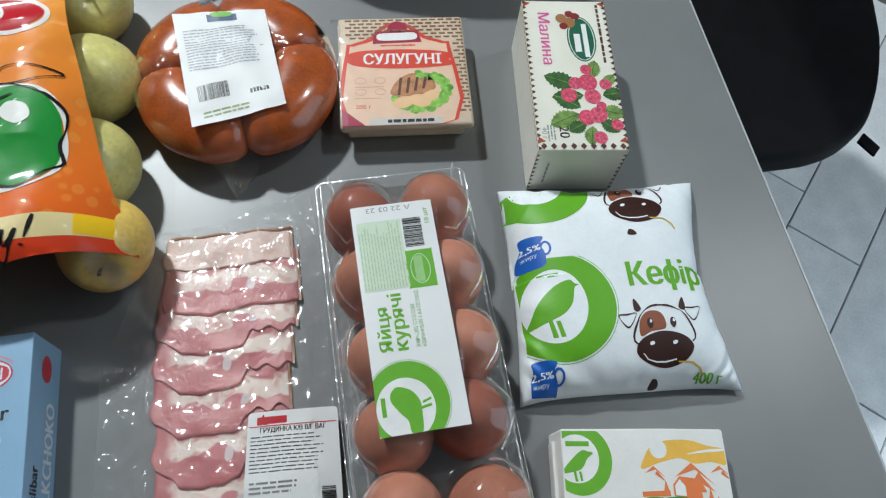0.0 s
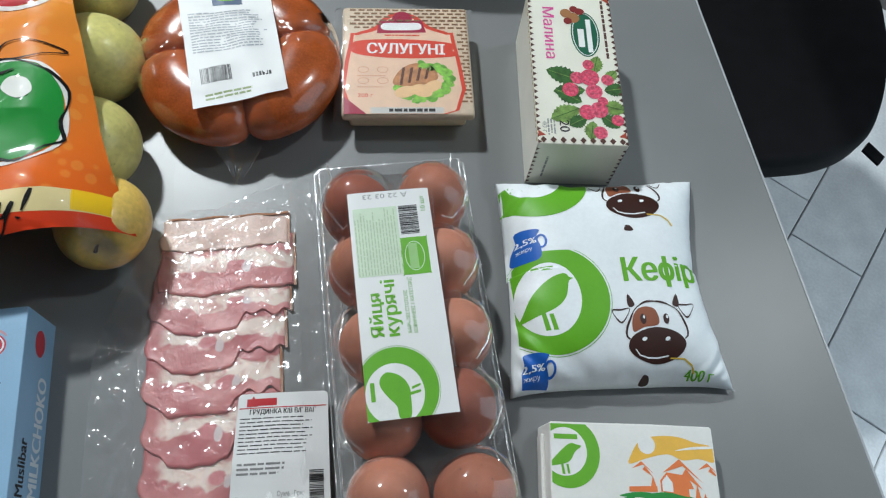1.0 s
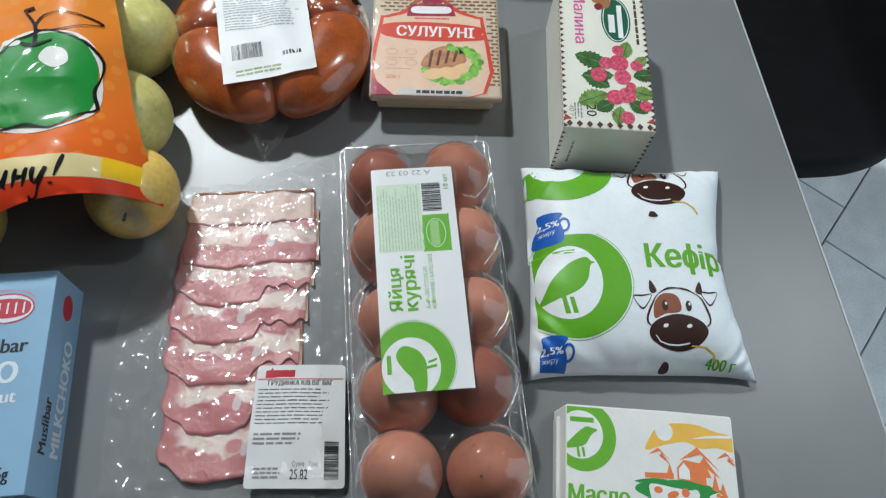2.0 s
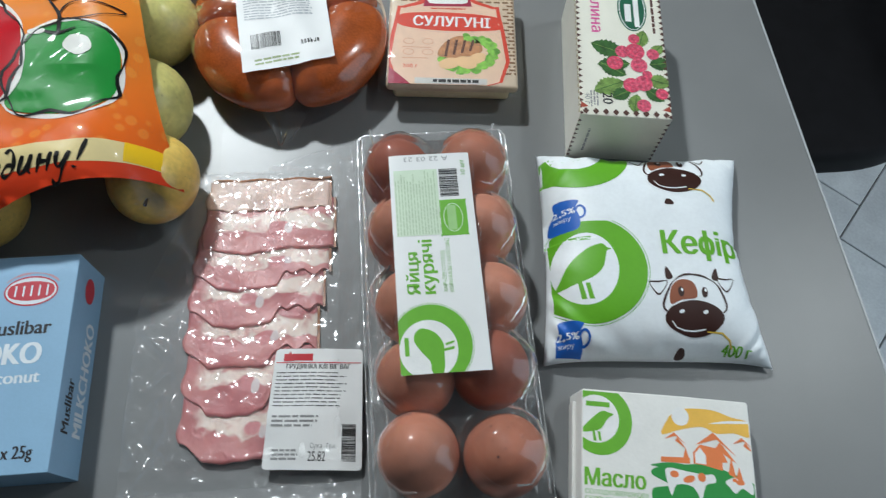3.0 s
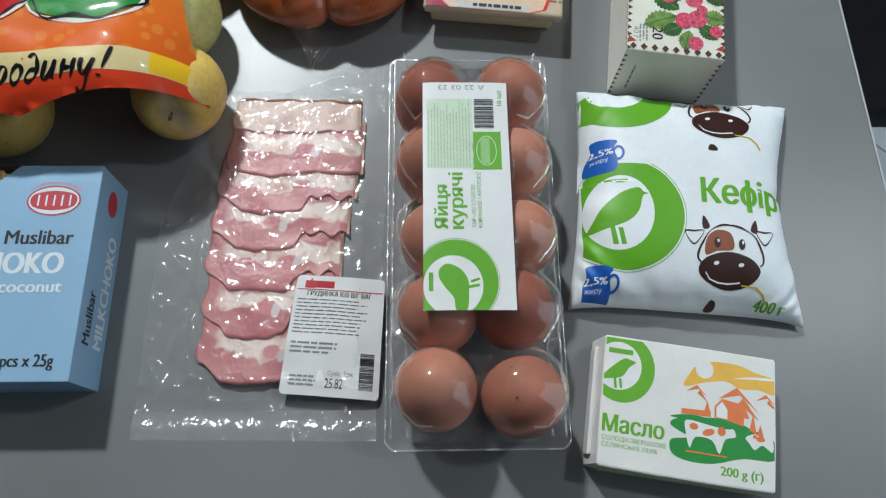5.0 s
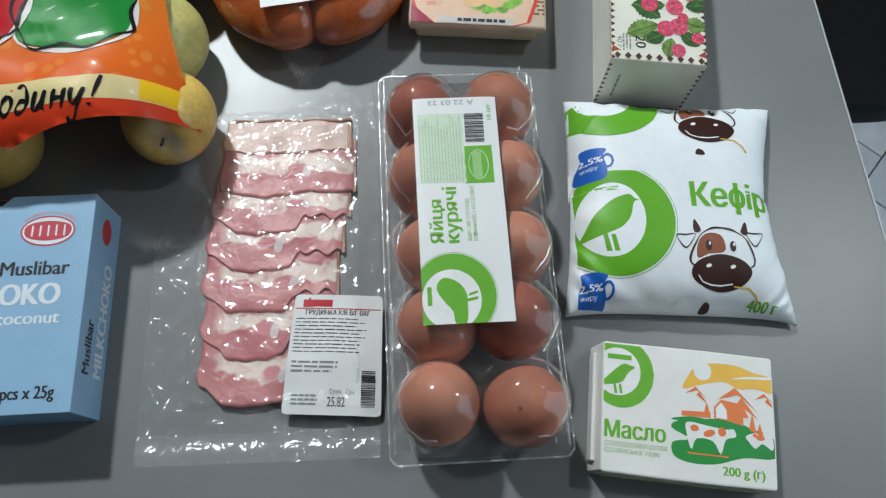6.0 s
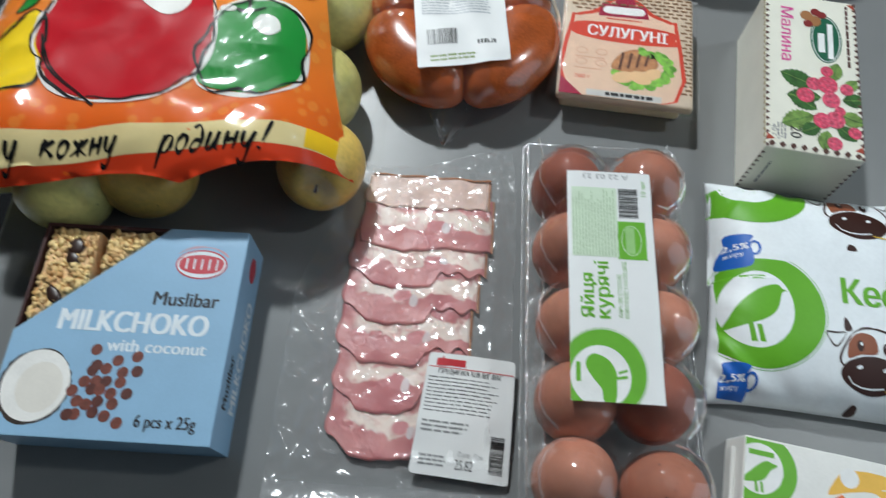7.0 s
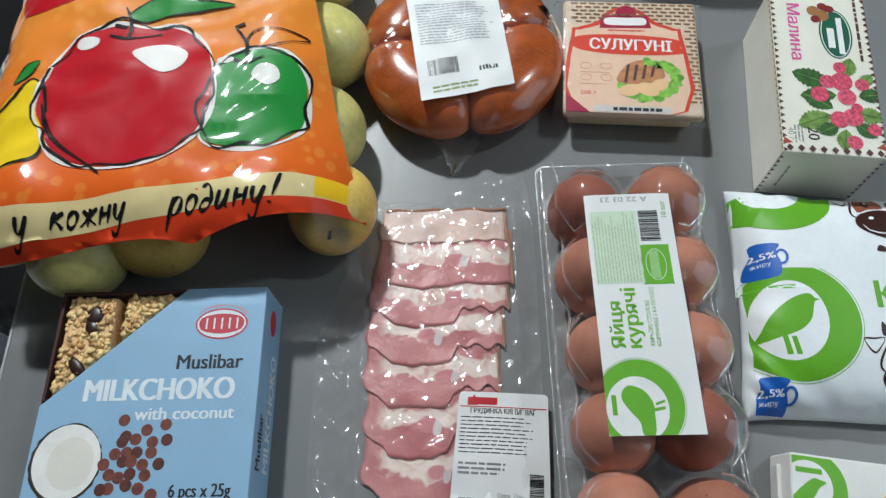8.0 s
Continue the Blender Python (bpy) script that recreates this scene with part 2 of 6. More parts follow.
def tile_material():
    mat = plain("pale_grey_tile", (0.82, 0.86, 0.89), rough=0.35, vary=0.14, scale=14, fine=200, bump=0.1)
    tree = mat.node_tree
    bsdf = tree.nodes["Principled BSDF"]
    old = bsdf.inputs["Base Color"].links[0].from_socket
    info = tree.nodes.new("ShaderNodeObjectInfo")
    tone = add(tree, "ShaderNodeMapRange")
    tone.inputs["To Min"].default_value, tone.inputs["To Max"].default_value = 0.85, 1.1
    tree.links.new(info.outputs["Random"], tone.inputs["Value"])
    mul = tree.nodes.new("ShaderNodeVectorMath")
    mul.operation = "SCALE"
    tree.links.new(old, mul.inputs[0])
    tree.links.new(tone.outputs[0], mul.inputs["Scale"])
    tree.links.new(mul.outputs[0], bsdf.inputs["Base Color"])
    return mat


def calc(tree, op, a, b=0.0, c=0.0):
    """A math node; each of a, b and c is a number or a socket."""
    node = tree.nodes.new("ShaderNodeMath")
    node.operation = op
    for slot, value in zip(node.inputs, (a, b, c)):
        if isinstance(value, (int, float)):
            slot.default_value = value
        else:
            tree.links.new(value, slot)
    return node.outputs[0]


def clear_film(name, haze=0.03, rough=0.06, creases=0.5, size=90.0, gloss=0.05, ior=1.3, facets=0.0, depth=0.003):
    """Clear packing film: see-through, with a glossy skin, soft waves and sharp crumple folds; a trace of haze."""
    mat = bpy.data.materials.new(name)
    mat.use_nodes = True
    tree = mat.node_tree
    tree.nodes.clear()
    link = tree.links.new
    out = tree.nodes.new("ShaderNodeOutputMaterial")
    clear, shine, milk = tree.nodes.new("ShaderNodeBsdfTransparent"), tree.nodes.new("ShaderNodeBsdfGlossy"), tree.nodes.new("ShaderNodeBsdfDiffuse")
    clear.inputs[0].default_value = (0.97, 0.97, 0.97, 1)
    shine.inputs["Color"].default_value = (1, 1, 1, 1)
    shine.inputs["Roughness"].default_value = rough
    milk.inputs["Color"].default_value = (0.8, 0.8, 0.8, 1)
    where = tree.nodes.new("ShaderNodeTexCoord")
    tex = add(tree, "ShaderNodeTexNoise", Scale=size, Detail=3.0, Distortion=0.6)
    link(where.outputs["Object"], tex.inputs["Vector"])
    height = tex.outputs[0]
    if facets:
        # crumple folds: cells with sharp ridges, pulled out of shape by a broad noise
        warp = add(tree, "ShaderNodeTexNoise", Scale=size * 0.25, Detail=2.0)
        link(where.outputs["Object"], warp.inputs["Vector"])
        pull = tree.nodes.new("ShaderNodeVectorMath")
        pull.operation = "MULTIPLY_ADD"
        pull.inputs[1].default_value = (0.045, 0.045, 0.045)
        link(warp.outputs["Color"], pull.inputs[0])
        link(where.outputs["Object"], pull.inputs[2])
        cells = add(tree, "ShaderNodeTexVoronoi", Scale=size * 0.8)
        link(pull.outputs[0], cells.inputs["Vector"])
        patch = add(tree, "ShaderNodeTexNoise", Scale=size * 0.3, Detail=1.0)
        link(pull.outputs[0], patch.inputs["Vector"])
        folds = calc(tree, "MULTIPLY", cells.outputs["Distance"], calc(tree, "MULTIPLY", facets, calc(tree, "MAXIMUM", calc(tree, "MULTIPLY_ADD", patch.outputs[0], 5.0, -2.1), 0.0)))
        height = calc(tree, "ADD", folds, height)
    relief = add(tree, "ShaderNodeBump", Strength=creases, Distance=depth)
    link(height, relief.inputs["Height"])
    link(relief.outputs[0], shine.inputs["Normal"])
    edge = add(tree, "ShaderNodeFresnel", IOR=ior)
    amount = calc(tree, "ADD", edge.outputs[0], gloss)
    a, b = tree.nodes.new("ShaderNodeMixShader"), tree.nodes.new("ShaderNodeMixShader")
    a.inputs[0].default_value = haze
    link(clear.outputs[0], a.inputs[1])
    link(milk.outputs[0], a.inputs[2])
    link(amount, b.inputs[0])
    link(a.outputs[0], b.inputs[1])
    link(shine.outputs[0], b.inputs[2])
    link(b.outputs[0], out.inputs[0])
    return mat


TILE = tile_material()
FILM = clear_film("clear_vacuum_film", haze=0.05, rough=0.13, creases=0.5, size=44, gloss=0.035, facets=0.55)
# seam and rim get extra milky haze that imitates brightly lit edges
SEAM = clear_film("clear_pressed_seam", haze=0.14, rough=0.18, creases=0.8, size=75, gloss=0.08, facets=0.8)
TRAY_PLASTIC = clear_film("clear_rigid_plastic", haze=0.03, rough=0.1, creases=0.3, size=32, gloss=0.04, facets=0.4)
RIM_PLASTIC = clear_film("clear_folded_plastic", haze=0.17, rough=0.2, creases=0.5, size=160, gloss=0.22, facets=0.5)
BAG_FILM = clear_film("clear_bag_film", haze=0.003, rough=0.1, creases=0.2, size=14, gloss=0.012, facets=0.7, depth=0.006, ior=1.12)
SHRINK = clear_film("clear_shrink_film", haze=0.012, rough=0.12, creases=0.6, size=55, gloss=0.035, ior=1.1, facets=0.6)
SAUSAGE_FILM = clear_film("clear_tight_film", haze=0.01, rough=0.13, creases=0.75, size=60, gloss=0.03, ior=1.1, facets=1.0)
# inks
GREEN = ink("leaf_green_ink", (0.13, 0.42, 0.02))
GREEN_FOIL = foil("leaf_green_foil", (0.13, 0.42, 0.02), 0.46, 0.0, 0.35)
WHITE_INK = ink("white_ink", (0.82, 0.82, 0.8))
BLACK_INK = ink("black_ink", (0.012, 0.012, 0.012))
GREY_INK = ink("grey_ink", (0.28, 0.28, 0.28))
PALE_GREEN = ink("pale_green_ink", (0.6, 0.72, 0.55))
RED_INK = ink("red_ink", (0.55, 0.02, 0.03))

# ---- room ----
def slab(name, x0, x1, y0, y1, z0, z1, material, label, category):
    return tagged(part(name, box_bm(x0, x1, y0, y1, z0, z1), material), label, category, kind="structure")


floor = slab("floor", -2.6, 1.35, -2.4, 3.0, -0.1, -0.006, GROUT, "pale grey plank tile floor with dark joints", "floor")
slab("ceiling", -2.7, 1.45, -2.5, 3.1, CEIL, CEIL + 0.1, DIMMED_WHITE, "plain white ceiling, unseen, dimmed to cut bounced light", "ceiling")
# walls out of view, their dark tone deepens the shade on the table
slab("wall_north", -2.7, 1.45, 3.0, 3.1, -0.1, CEIL, LOW_BOUNCE_WALL, "plain unseen wall, darkened to cut bounced light", "wall")
slab("wall_south", -2.7, 1.45, -2.5, -2.4, -0.1, CEIL, LOW_BOUNCE_WALL, "plain unseen wall, darkened to cut bounced light", "wall")
slab("wall_west", -2.7, -2.6, -2.4, 3.0, -0.1, CEIL, LOW_BOUNCE_WALL, "plain unseen wall, darkened to cut bounced light", "wall")
east = box_bm(1.35, 1.45, -2.4, ADDED_OPENING[0], -0.1, CEIL)
for y0, y1, z0, z1 in ((ADDED_OPENING[1], 3.0, -0.1, CEIL), (ADDED_OPENING[0], ADDED_OPENING[1], -0.1, ADDED_OPENING[2]), (ADDED_OPENING[0], ADDED_OPENING[1], ADDED_OPENING[3], CEIL)):
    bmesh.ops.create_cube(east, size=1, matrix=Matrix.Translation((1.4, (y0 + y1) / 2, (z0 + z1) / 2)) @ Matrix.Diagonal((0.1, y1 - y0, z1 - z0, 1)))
tagged(part("wall_east", east, LOW_BOUNCE_WALL), "plain unseen wall, darkened to cut bounced light, with added opening", "wall", kind="structure")
# made-up door frame round the added side light, out of view
added_door = thing("door_1", pose(1.4, 0, 0), "added white framed door opening, unseen, without glass", "door", kind="structure")
for y0, y1, z0, z1 in ((ADDED_OPENING[0], ADDED_OPENING[0] + 0.06, ADDED_OPENING[2], ADDED_OPENING[3]), (ADDED_OPENING[1] - 0.06, ADDED_OPENING[1], ADDED_OPENING[2], ADDED_OPENING[3]), (0.22, 0.28, ADDED_OPENING[2] + 0.06, ADDED_OPENING[3] - 0.06), (ADDED_OPENING[0] + 0.06, ADDED_OPENING[1] - 0.06, ADDED_OPENING[2], ADDED_OPENING[2] + 0.06), (ADDED_OPENING[0] + 0.06, ADDED_OPENING[1] - 0.06, ADDED_OPENING[3] - 0.06, ADDED_OPENING[3])):
    part("door_frame", box_bm(-0.03, 0.03, y0, y1, z0, z1, 0.004), PAPER, added_door)

GLOW, glow_tree, glow_bsdf = nodes_of("lamp_diffuser")
glow_bsdf.inputs["Base Color"].default_value = (0.9, 0.9, 0.9, 1)
glow_bsdf.inputs["Emission Color"].default_value = (0.96, 0.98, 1, 1)
glow_bsdf.inputs["Emission Strength"].default_value = 4.0
for lamp_x, lamp_y, watts, size in LAMPS:
    lamp = thing("ceiling_lamp", pose(lamp_x, lamp_y, CEIL), "unseen round white ceiling lamp with a frosted diffuser", "lamp", group="ceiling lamps")
    part("housing", lathe([(0.0, 0.0), (0.1, 0.0), (0.1, -0.03), (0.088, -0.036), (0.084, -0.03), (0.0, -0.03)]), DIMMED_WHITE, lamp, smooth=True)
    part("diffuser", lathe([(0.0, -0.032), (0.083, -0.032), (0.083, -0.035), (0.0, -0.035)]), GLOW, lamp)

# ---- table ----
YAW = 14.0
TABLE = pose(0, 0, 0, 0, 0, YAW)      # table axes: the long side runs away from the camera
SEATING = pose(0, 0, 0, 0, 0, 12)     # the chairs keep their own yaw, placed to fit the camera's view
HALF_W = 0.3277
table = thing("table", TABLE @ pose(0.0788, 0.63, 0), "grey laminate kitchen table with a pale edge band", "table")
part("tabletop", box_bm(-HALF_W, HALF_W, -0.62, 0.62, TOP - 0.028, TOP, 0.0015), TABLE_GREY, table)
for sx in (-1, 1):
    part("edge_band", box_bm(sx * (HALF_W + 0.0008) - 0.0008, sx * (HALF_W + 0.0008) + 0.0008, -0.62, 0.62, TOP - 0.027, TOP - 0.001, 0.0004), EDGE_BAND, table, "pale thin edge band")
    part("apron", box_bm(sx * 0.27 - 0.01, sx * 0.27 + 0.01, -0.55, 0.55, TOP - 0.09, TOP - 0.028), BLACK_METAL, table, "dark metal apron rail")
    for sy in (-1, 1):
        part("leg", box_bm(sx * 0.27 - 0.02, sx * 0.27 + 0.02, sy * 0.57 - 0.02, sy * 0.57 + 0.02, 0, TOP - 0.028, 0.002), BLACK_METAL, table, "dark metal leg")


# ---- chairs ----
def chair(m):
    ob = thing("dining_chair", m, "black leatherette dining chair pushed up to the table", "chair", group="chairs at the table")
    outline = [(x * 1000, y * 1000) for x, y in smooth_loop([(-0.235, -0.2), (-0.2, -0.226), (0.0, -0.226), (0.075, -0.22), (0.13, -0.195), (0.17, -0.146), (0.2, -0.09), (0.222, -0.03), (0.235, 0.06), (0.2, 0.21), (0.0, 0.235), (-0.2, 0.235), (-0.235, 0.2)], 5)]
    bm = prism(outline, 440, 485)
    bmesh.ops.bevel(bm, geom=[e for e in bm.edges if abs(e.verts[0].co.z - e.verts[1].co.z) < 1e-6], offset=0.014, segments=4, profile=0.6, affect="EDGES")
    seat = part("seat", bm, BLACK_LEATHER, ob, smooth=True)
    tab = box_bm(-0.009, 0.009, -0.014, 0.014, -0.002, 0.002, 0.001)
    tab.transform(pose(0.157, -0.2, 0.448, 12, 0, 42))
    part("strap", tab, BLACK_LEATHER, seat, "short black fabric strap")
    back = box_bm(0.21, 0.245, -0.2, 0.2, 0.56, 0.86, 0.015, 3)
    part("backrest", back, BLACK_LEATHER, ob, smooth=True)
    for sx in (-1, 1):
        for sy in (-1, 1):
            part("leg", box_bm(sx * 0.1 - 0.04 - 0.012, sx * 0.1 - 0.04 + 0.012, sy * 0.1 + 0.06 - 0.012, sy * 0.1 + 0.06 + 0.012, 0, 0.442, 0.003), BLACK_METAL, ob)
    for sy in (-0.15, 0.15):
        part("back_post", box_bm(0.215, 0.235, sy - 0.01, sy + 0.01, 0.44, 0.58, 0.003), BLACK_METAL, ob)
    return ob


right_chair = chair(SEATING @ pose(0.6, 0.722, 0))
mirror = SEATING @ pose(-0.585, 0.575, 0, 0, 0, 180)
left_chair = copy_thing(right_chair, mirror)

# ---- egg tray ----
def egg_tray():
    ob = thing("egg_tray", pose(0.079, 0.2465, TOP, 0, 0, 14), "clear plastic tray of ten brown eggs with a white label", "egg tray")
    spots = [(sx * 22.1, -94.8 + 43.9 * k) for k in range(5) for sx in (-1, 1)]
    rng = random.Random(5)

    def lid(x, y):
        d = min(math.hypot((x - a) / 1.05, y - b) for a, b in spots)
        octo = min(max(abs(x - a), abs(y - b), (abs(x - a) + abs(y - b)) * 0.74) for a, b in spots)
        edge = min(49.5 - abs(x), 122.0 - abs(y + 1.0))
        top = min(62.0, 33.5 + 29.5 * math.sqrt(max(0.0, 1 - (d / 24.0) ** 2))) if d < 24 else 33.5 - 5.0 * (d - 24)
        if abs(x + 5) < 25 and -60 < y < 77:
            top = max(top, 61.5)
        if edge > 22:
            top = max(top, 42.0)
        wall = 18.0 + 46.0 * min(1.0, max(0.0, (edge - 2.8) / 2.6)) ** 0.6
        return max(18.0, min(top, wall)) + 0.35 * noise.noise((x * 0.15, y * 0.15, 3.0)) + (1.1 * math.exp(-(((octo - 19.0) / 0.9) ** 2)) if abs(x) > 17 or y < -62 else 0)

    lid_part = part("lid", sheet_bm(-49.5, 49.5, -123, 121, 100, 230, lambda x, y: (x, y, lid(x, y))), TRAY_PLASTIC, ob, "clear domed plastic lid", True)

    lid_part.visible_shadow = False
    # thin moulded ridges of the lid, an angular frame round each egg
    for k, (a, b) in enumerate(spots):
        side_x = 1 if a > 0 else -1
        pts = [(a + side_x * dx, b + dy) for dx, dy in ((3, 19.5), (11, 19), (17.5, 12), (20.5, 5), (20.5, -5), (17.5, -12), (11, -19), (3, -19.5))]
        if -62 < b < 80:
            pts = pts[1:-1]
        ridge = bmesh.new()
        rows = []
        for i, (x, y) in enumerate(pts):
            jig = rng.uniform(-0.7, 0.7)
            n = Vector((x - a, y - b)).normalized()
            rows.append([ridge.verts.new(Vector((x + n.x * (w + jig), y + n.y * (w + jig), lid(x, y) + h)) * 0.001) for w, h in ((-0.8, 0.0), (0.0, 0.9), (0.8, -0.3))])
        for p, q in zip(rows, rows[1:]):
            for i in (0, 1):
                ridge.faces.new((p[i], p[i + 1], q[i + 1], q[i]))
        part("lid_ridge", ridge, RIM_PLASTIC, lid_part).visible_shadow = False

    # the lid's shoulder: a folded edge that runs in and out round the cups
    for side_x in (-1, 1):
        for inset, height, wide in ((2.6, 21.0, 0.9), (8.0, 33.0, 0.7)):
            edge = bmesh.new()
            rows = []
            for i in range(111):
                y = -117 + 2.12 * i
                q = abs(math.sin(math.pi * (y + 94.8) / 43.9)) ** 3
                x = side_x * (49.5 - inset - 3.4 * q * (inset > 3) + 0.5 * noise.noise((y * 0.2, inset, side_x)))
                z = height - 4.0 * q * (inset > 3)
                rows.append([edge.verts.new(Vector((x + side_x * w, y, z + h)) * 0.001) for w, h in ((-wide, 0.5), (0.0, 1.1), (wide, -0.4))])
            for p, q in zip(rows, rows[1:]):
                for i in (0, 1):
                    edge.faces.new((p[i], p[i + 1], q[i + 1], q[i]))
            part("lid_edge", edge, RIM_PLASTIC, lid_part, "clear folded lid edge", True).visible_shadow = False

    def tub(x, y):
        edge = min(49.5 - abs(x), 122.0 - abs(y + 1.0))
        d = min(math.hypot(x - a, y - b) for a, b in spots)
        cup = 1.0 + 14.0 * max(0.0, min(1.0, (d - 12) / 14.0))
        return 17.0 if edge < 3.0 else max(min(cup, 8.0), 17.0 - 9.0 * (edge - 3.0) / 2.0) if edge < 5 else cup

    base = part("base", sheet_bm(-49.5, 49.5, -123, 121, 44, 104, lambda x, y: (x, y, tub(x, y))), TRAY_PLASTIC, ob, "clear plastic base with cups")
    base.visible_shadow = False
    rim = bmesh.new()
    outer = [(-50, -119), (-46, -123), (46, -123), (50, -119), (50, 117), (46, 121), (-46, 121), (-50, 117)]
    rows = []
    for k in range(len(outer)):
        x, y = outer[k]
        rows.append([rim.verts.new(Vector((x * (1 + 0.001 * a), y * (1 + 0.0006 * a), 17.2 + b)) * 0.001) for a, b in ((-6, 0.0), (6, 0.0), (6, 1.4), (-6, 1.4))])
    for k in range(len(rows)):
        a, b = rows[k], rows[(k + 1) % len(rows)]
        for i in range(4):
            rim.faces.new((a[i], a[(i + 1) % 4], b[(i + 1) % 4], b[i]))
    part("rim", rim, RIM_PLASTIC, base, "clear folded rim").visible_shadow = False
    egg_bm = lathe([(0.0221 * math.sin(math.pi * k / 18) * (1 - 0.10 * math.cos(math.pi * k / 18) * -1), 0.028 - 0.028 * math.cos(math.pi * k / 18)) for k in range(19)], 28)
    eggs = []
    tones = [(0.41, 0.145, 0.085), (0.5, 0.2, 0.125), (0.31, 0.085, 0.05), (0.45, 0.17, 0.105)]
    shells = [plain("brown_eggshell", c, rough=0.58, vary=0.16, scale=60, fine=1300, bump=0.2, sub=0.08, spec=0.3) for c in tones]
    order = (1, 0, 3, 2, 1, 1, 3, 1, 2, 0)
    for k, (x, y) in enumerate(spots):
        bm = egg_bm.copy()
        egg = part("egg", bm, shells[order[k]], ob, "", True)
        egg.matrix_basis = pose(x * 0.001, y * 0.001, 0.0035, rng.uniform(-5, 5), rng.uniform(-5, 5), rng.uniform(0, 360))
        eggs.append(egg)
    egg_bm.free()
    specks = shapes([oval(22 + rng.uniform(-8, 8), -92 + rng.uniform(-10, 8), r, r, n=8) for r in (0.7, 0.4, 0.4, 0.35, 0.3, 0.5, 0.3, 0.3, 0.35)])

    def egg_top(x, y):
        d = math.hypot(x - 22.1, y + 94.8)
        return 3.7 + 28 + 28 * math.sqrt(max(0.0, 1 - (d / 22.3) ** 2))

    printed("speckles", specks, plain("dark_speckles", (0.05, 0.02, 0.012)), eggs[1], lambda x, y: egg_top(x, y), 0.1)
    sp = eggs[1].children[0]
    sp.matrix_parent_inverse = eggs[1].matrix_basis.inverted()
    # label
    z = lambda x, y: 63.1 + 0.35 * math.cos((y + 5) * 0.07) - 0.02 * max(0, abs(x + 5.6) - 18) ** 2 + 0.5 * math.exp(-((y + 9) / 1.2) ** 2)
    clip = (-29.3, 18.2, -58, 75)
    sheet = printed("label_sheet", shapes([rect(*clip)]), PAPER, ob, z, 0.0, 4, label="white paper label with green print", smooth=True)
    put = lambda name, bm, mat, lift=0.12: printed(name, bm, mat, sheet, z, lift, 4, clip)
    put("printed_ring", shapes([oval(-12.5, -42.7, 21.8, 22.6, n=48)]), GREEN)
    put("printed_line", ring(-12.5, -42.7, 22.6, 23.4, 0.25), GREEN)
    put("printed_disc", shapes([oval(-14, -45, 15.4, 16.2, n=40)]), WHITE_INK, 0.22)
    put("printed_emblem", shapes([smooth_loop([(-20.8, -36), (-16.9, -33.3), (-10.2, -36), (-6.4, -41.6), (-6, -47), (-7, -57.6), (-12.7, -57.6), (-13.7, -51.5), (-18, -46), (-21.3, -40.4)], 4)]), GREEN, 0.32)
    put("printed_stalk", shapes([[(-6, -46.5), (-0.5, -45.5), (-0.5, -44), (-6, -45)], [(-5, -43.6), (-0.3, -42), (-0.3, -40.8), (-5, -42.2)]]), GREEN, 0.32)
    put("brand_bar", shapes([rect(-26.5, -24.2, -48, -38)]), GREEN, 0.32)
    put("lettering", words("Яйця", -16.2, -14, 25, 6.8, 90, weight=0.03), GREEN)
    put("lettering", words("курячі", -7.9, -14, 32.5, 7.3, 90, weight=0.03), GREEN)
    put("lettering", words("ХАРЧОВІ СТОЛОВІ", -1.4, -13.6, 25, 2.0, 90), GREEN)
    put("lettering", words("КОРИЧНЕВІ 1 КАТЕГОРІЇ", 1.9, -13.6, 32.5, 2.0, 90), GREEN)
    put("lettering", words("10 шт", 14.9, 60, 10, 2.6, 90), GREEN)
    put("lettering", words("А 22 03 23", 5.5, 73.2, 26, 3.0, 180), GREY_INK)
    put("printed_panel", shapes([rect(-27, -1.6, 21.4, 64.5)]), PALE_GREEN)
    put("small_print", bars(-26.5, 22.2, 41.5, 24.3, 14, 90, 0.35, 4), ink("mid_green_ink", (0.42, 0.55, 0.36)), 0.2)
    put("barcode", stripes(-0.6, 10.2, 46, 64.4, False, 8), BLACK_INK)
    put("printed_badge", shapes([smooth_loop([(-2, 22), (-1, 20.6), (12.5, 20.6), (13.6, 22), (13.6, 42.4), (12.5, 43.6), (-1, 43.6), (-2, 42.4)], 3)]), GREEN)
    put("printed_frame", ring(5.6, 32, 5.6, 9.2, 0.4, 4 * 8), PALE_GREEN, 0.2)
    put("printed_icon", shapes([rect(2.4, 7.4, 24, 40)]), ink("light_green_ink", (0.3, 0.55, 0.2)), 0.2)
    return ob


egg_tray()


# ---- soft pouch of kefir ----
def pouch_uv(x, y):
    v = max(-1.0, min(1.0, y / 75.5))
    right, left = 69.5 - 13.5 * (1 - abs(v + 0.1) ** 1.6) + (2 if v < 0 else 0), -70.0 + 3.0 * (1 - v * v) - (1.5 if v < 0 else -1.5)
    u = (2 * x - right - left) / (right - left)
    u = max(-1.0, min(1.0, u))
    top, low = 75.5 - 7.0 * (1 - u * u), -75.0 + 4.0 * (1 - u**4)
    return u, max(-1.0, min(1.0, (2 * y - top - low) / (top - low)))


def pouch_height(x, y):
    u, v = pouch_uv(x, y)
    inner = max(0.0, 1 - u**4) * max(0.0, 1 - v**4)
    near = 1 - inner
    folds = 3.4 * near * noise.noise((x * 0.05 * (1 + 1.2 * abs(v) ** 4), y * 0.05 * (1 + 1.2 * abs(u) ** 4), 1.7))
    return 4.2 + 28.0 * inner**0.5 + folds * min(1.0, inner * 6)


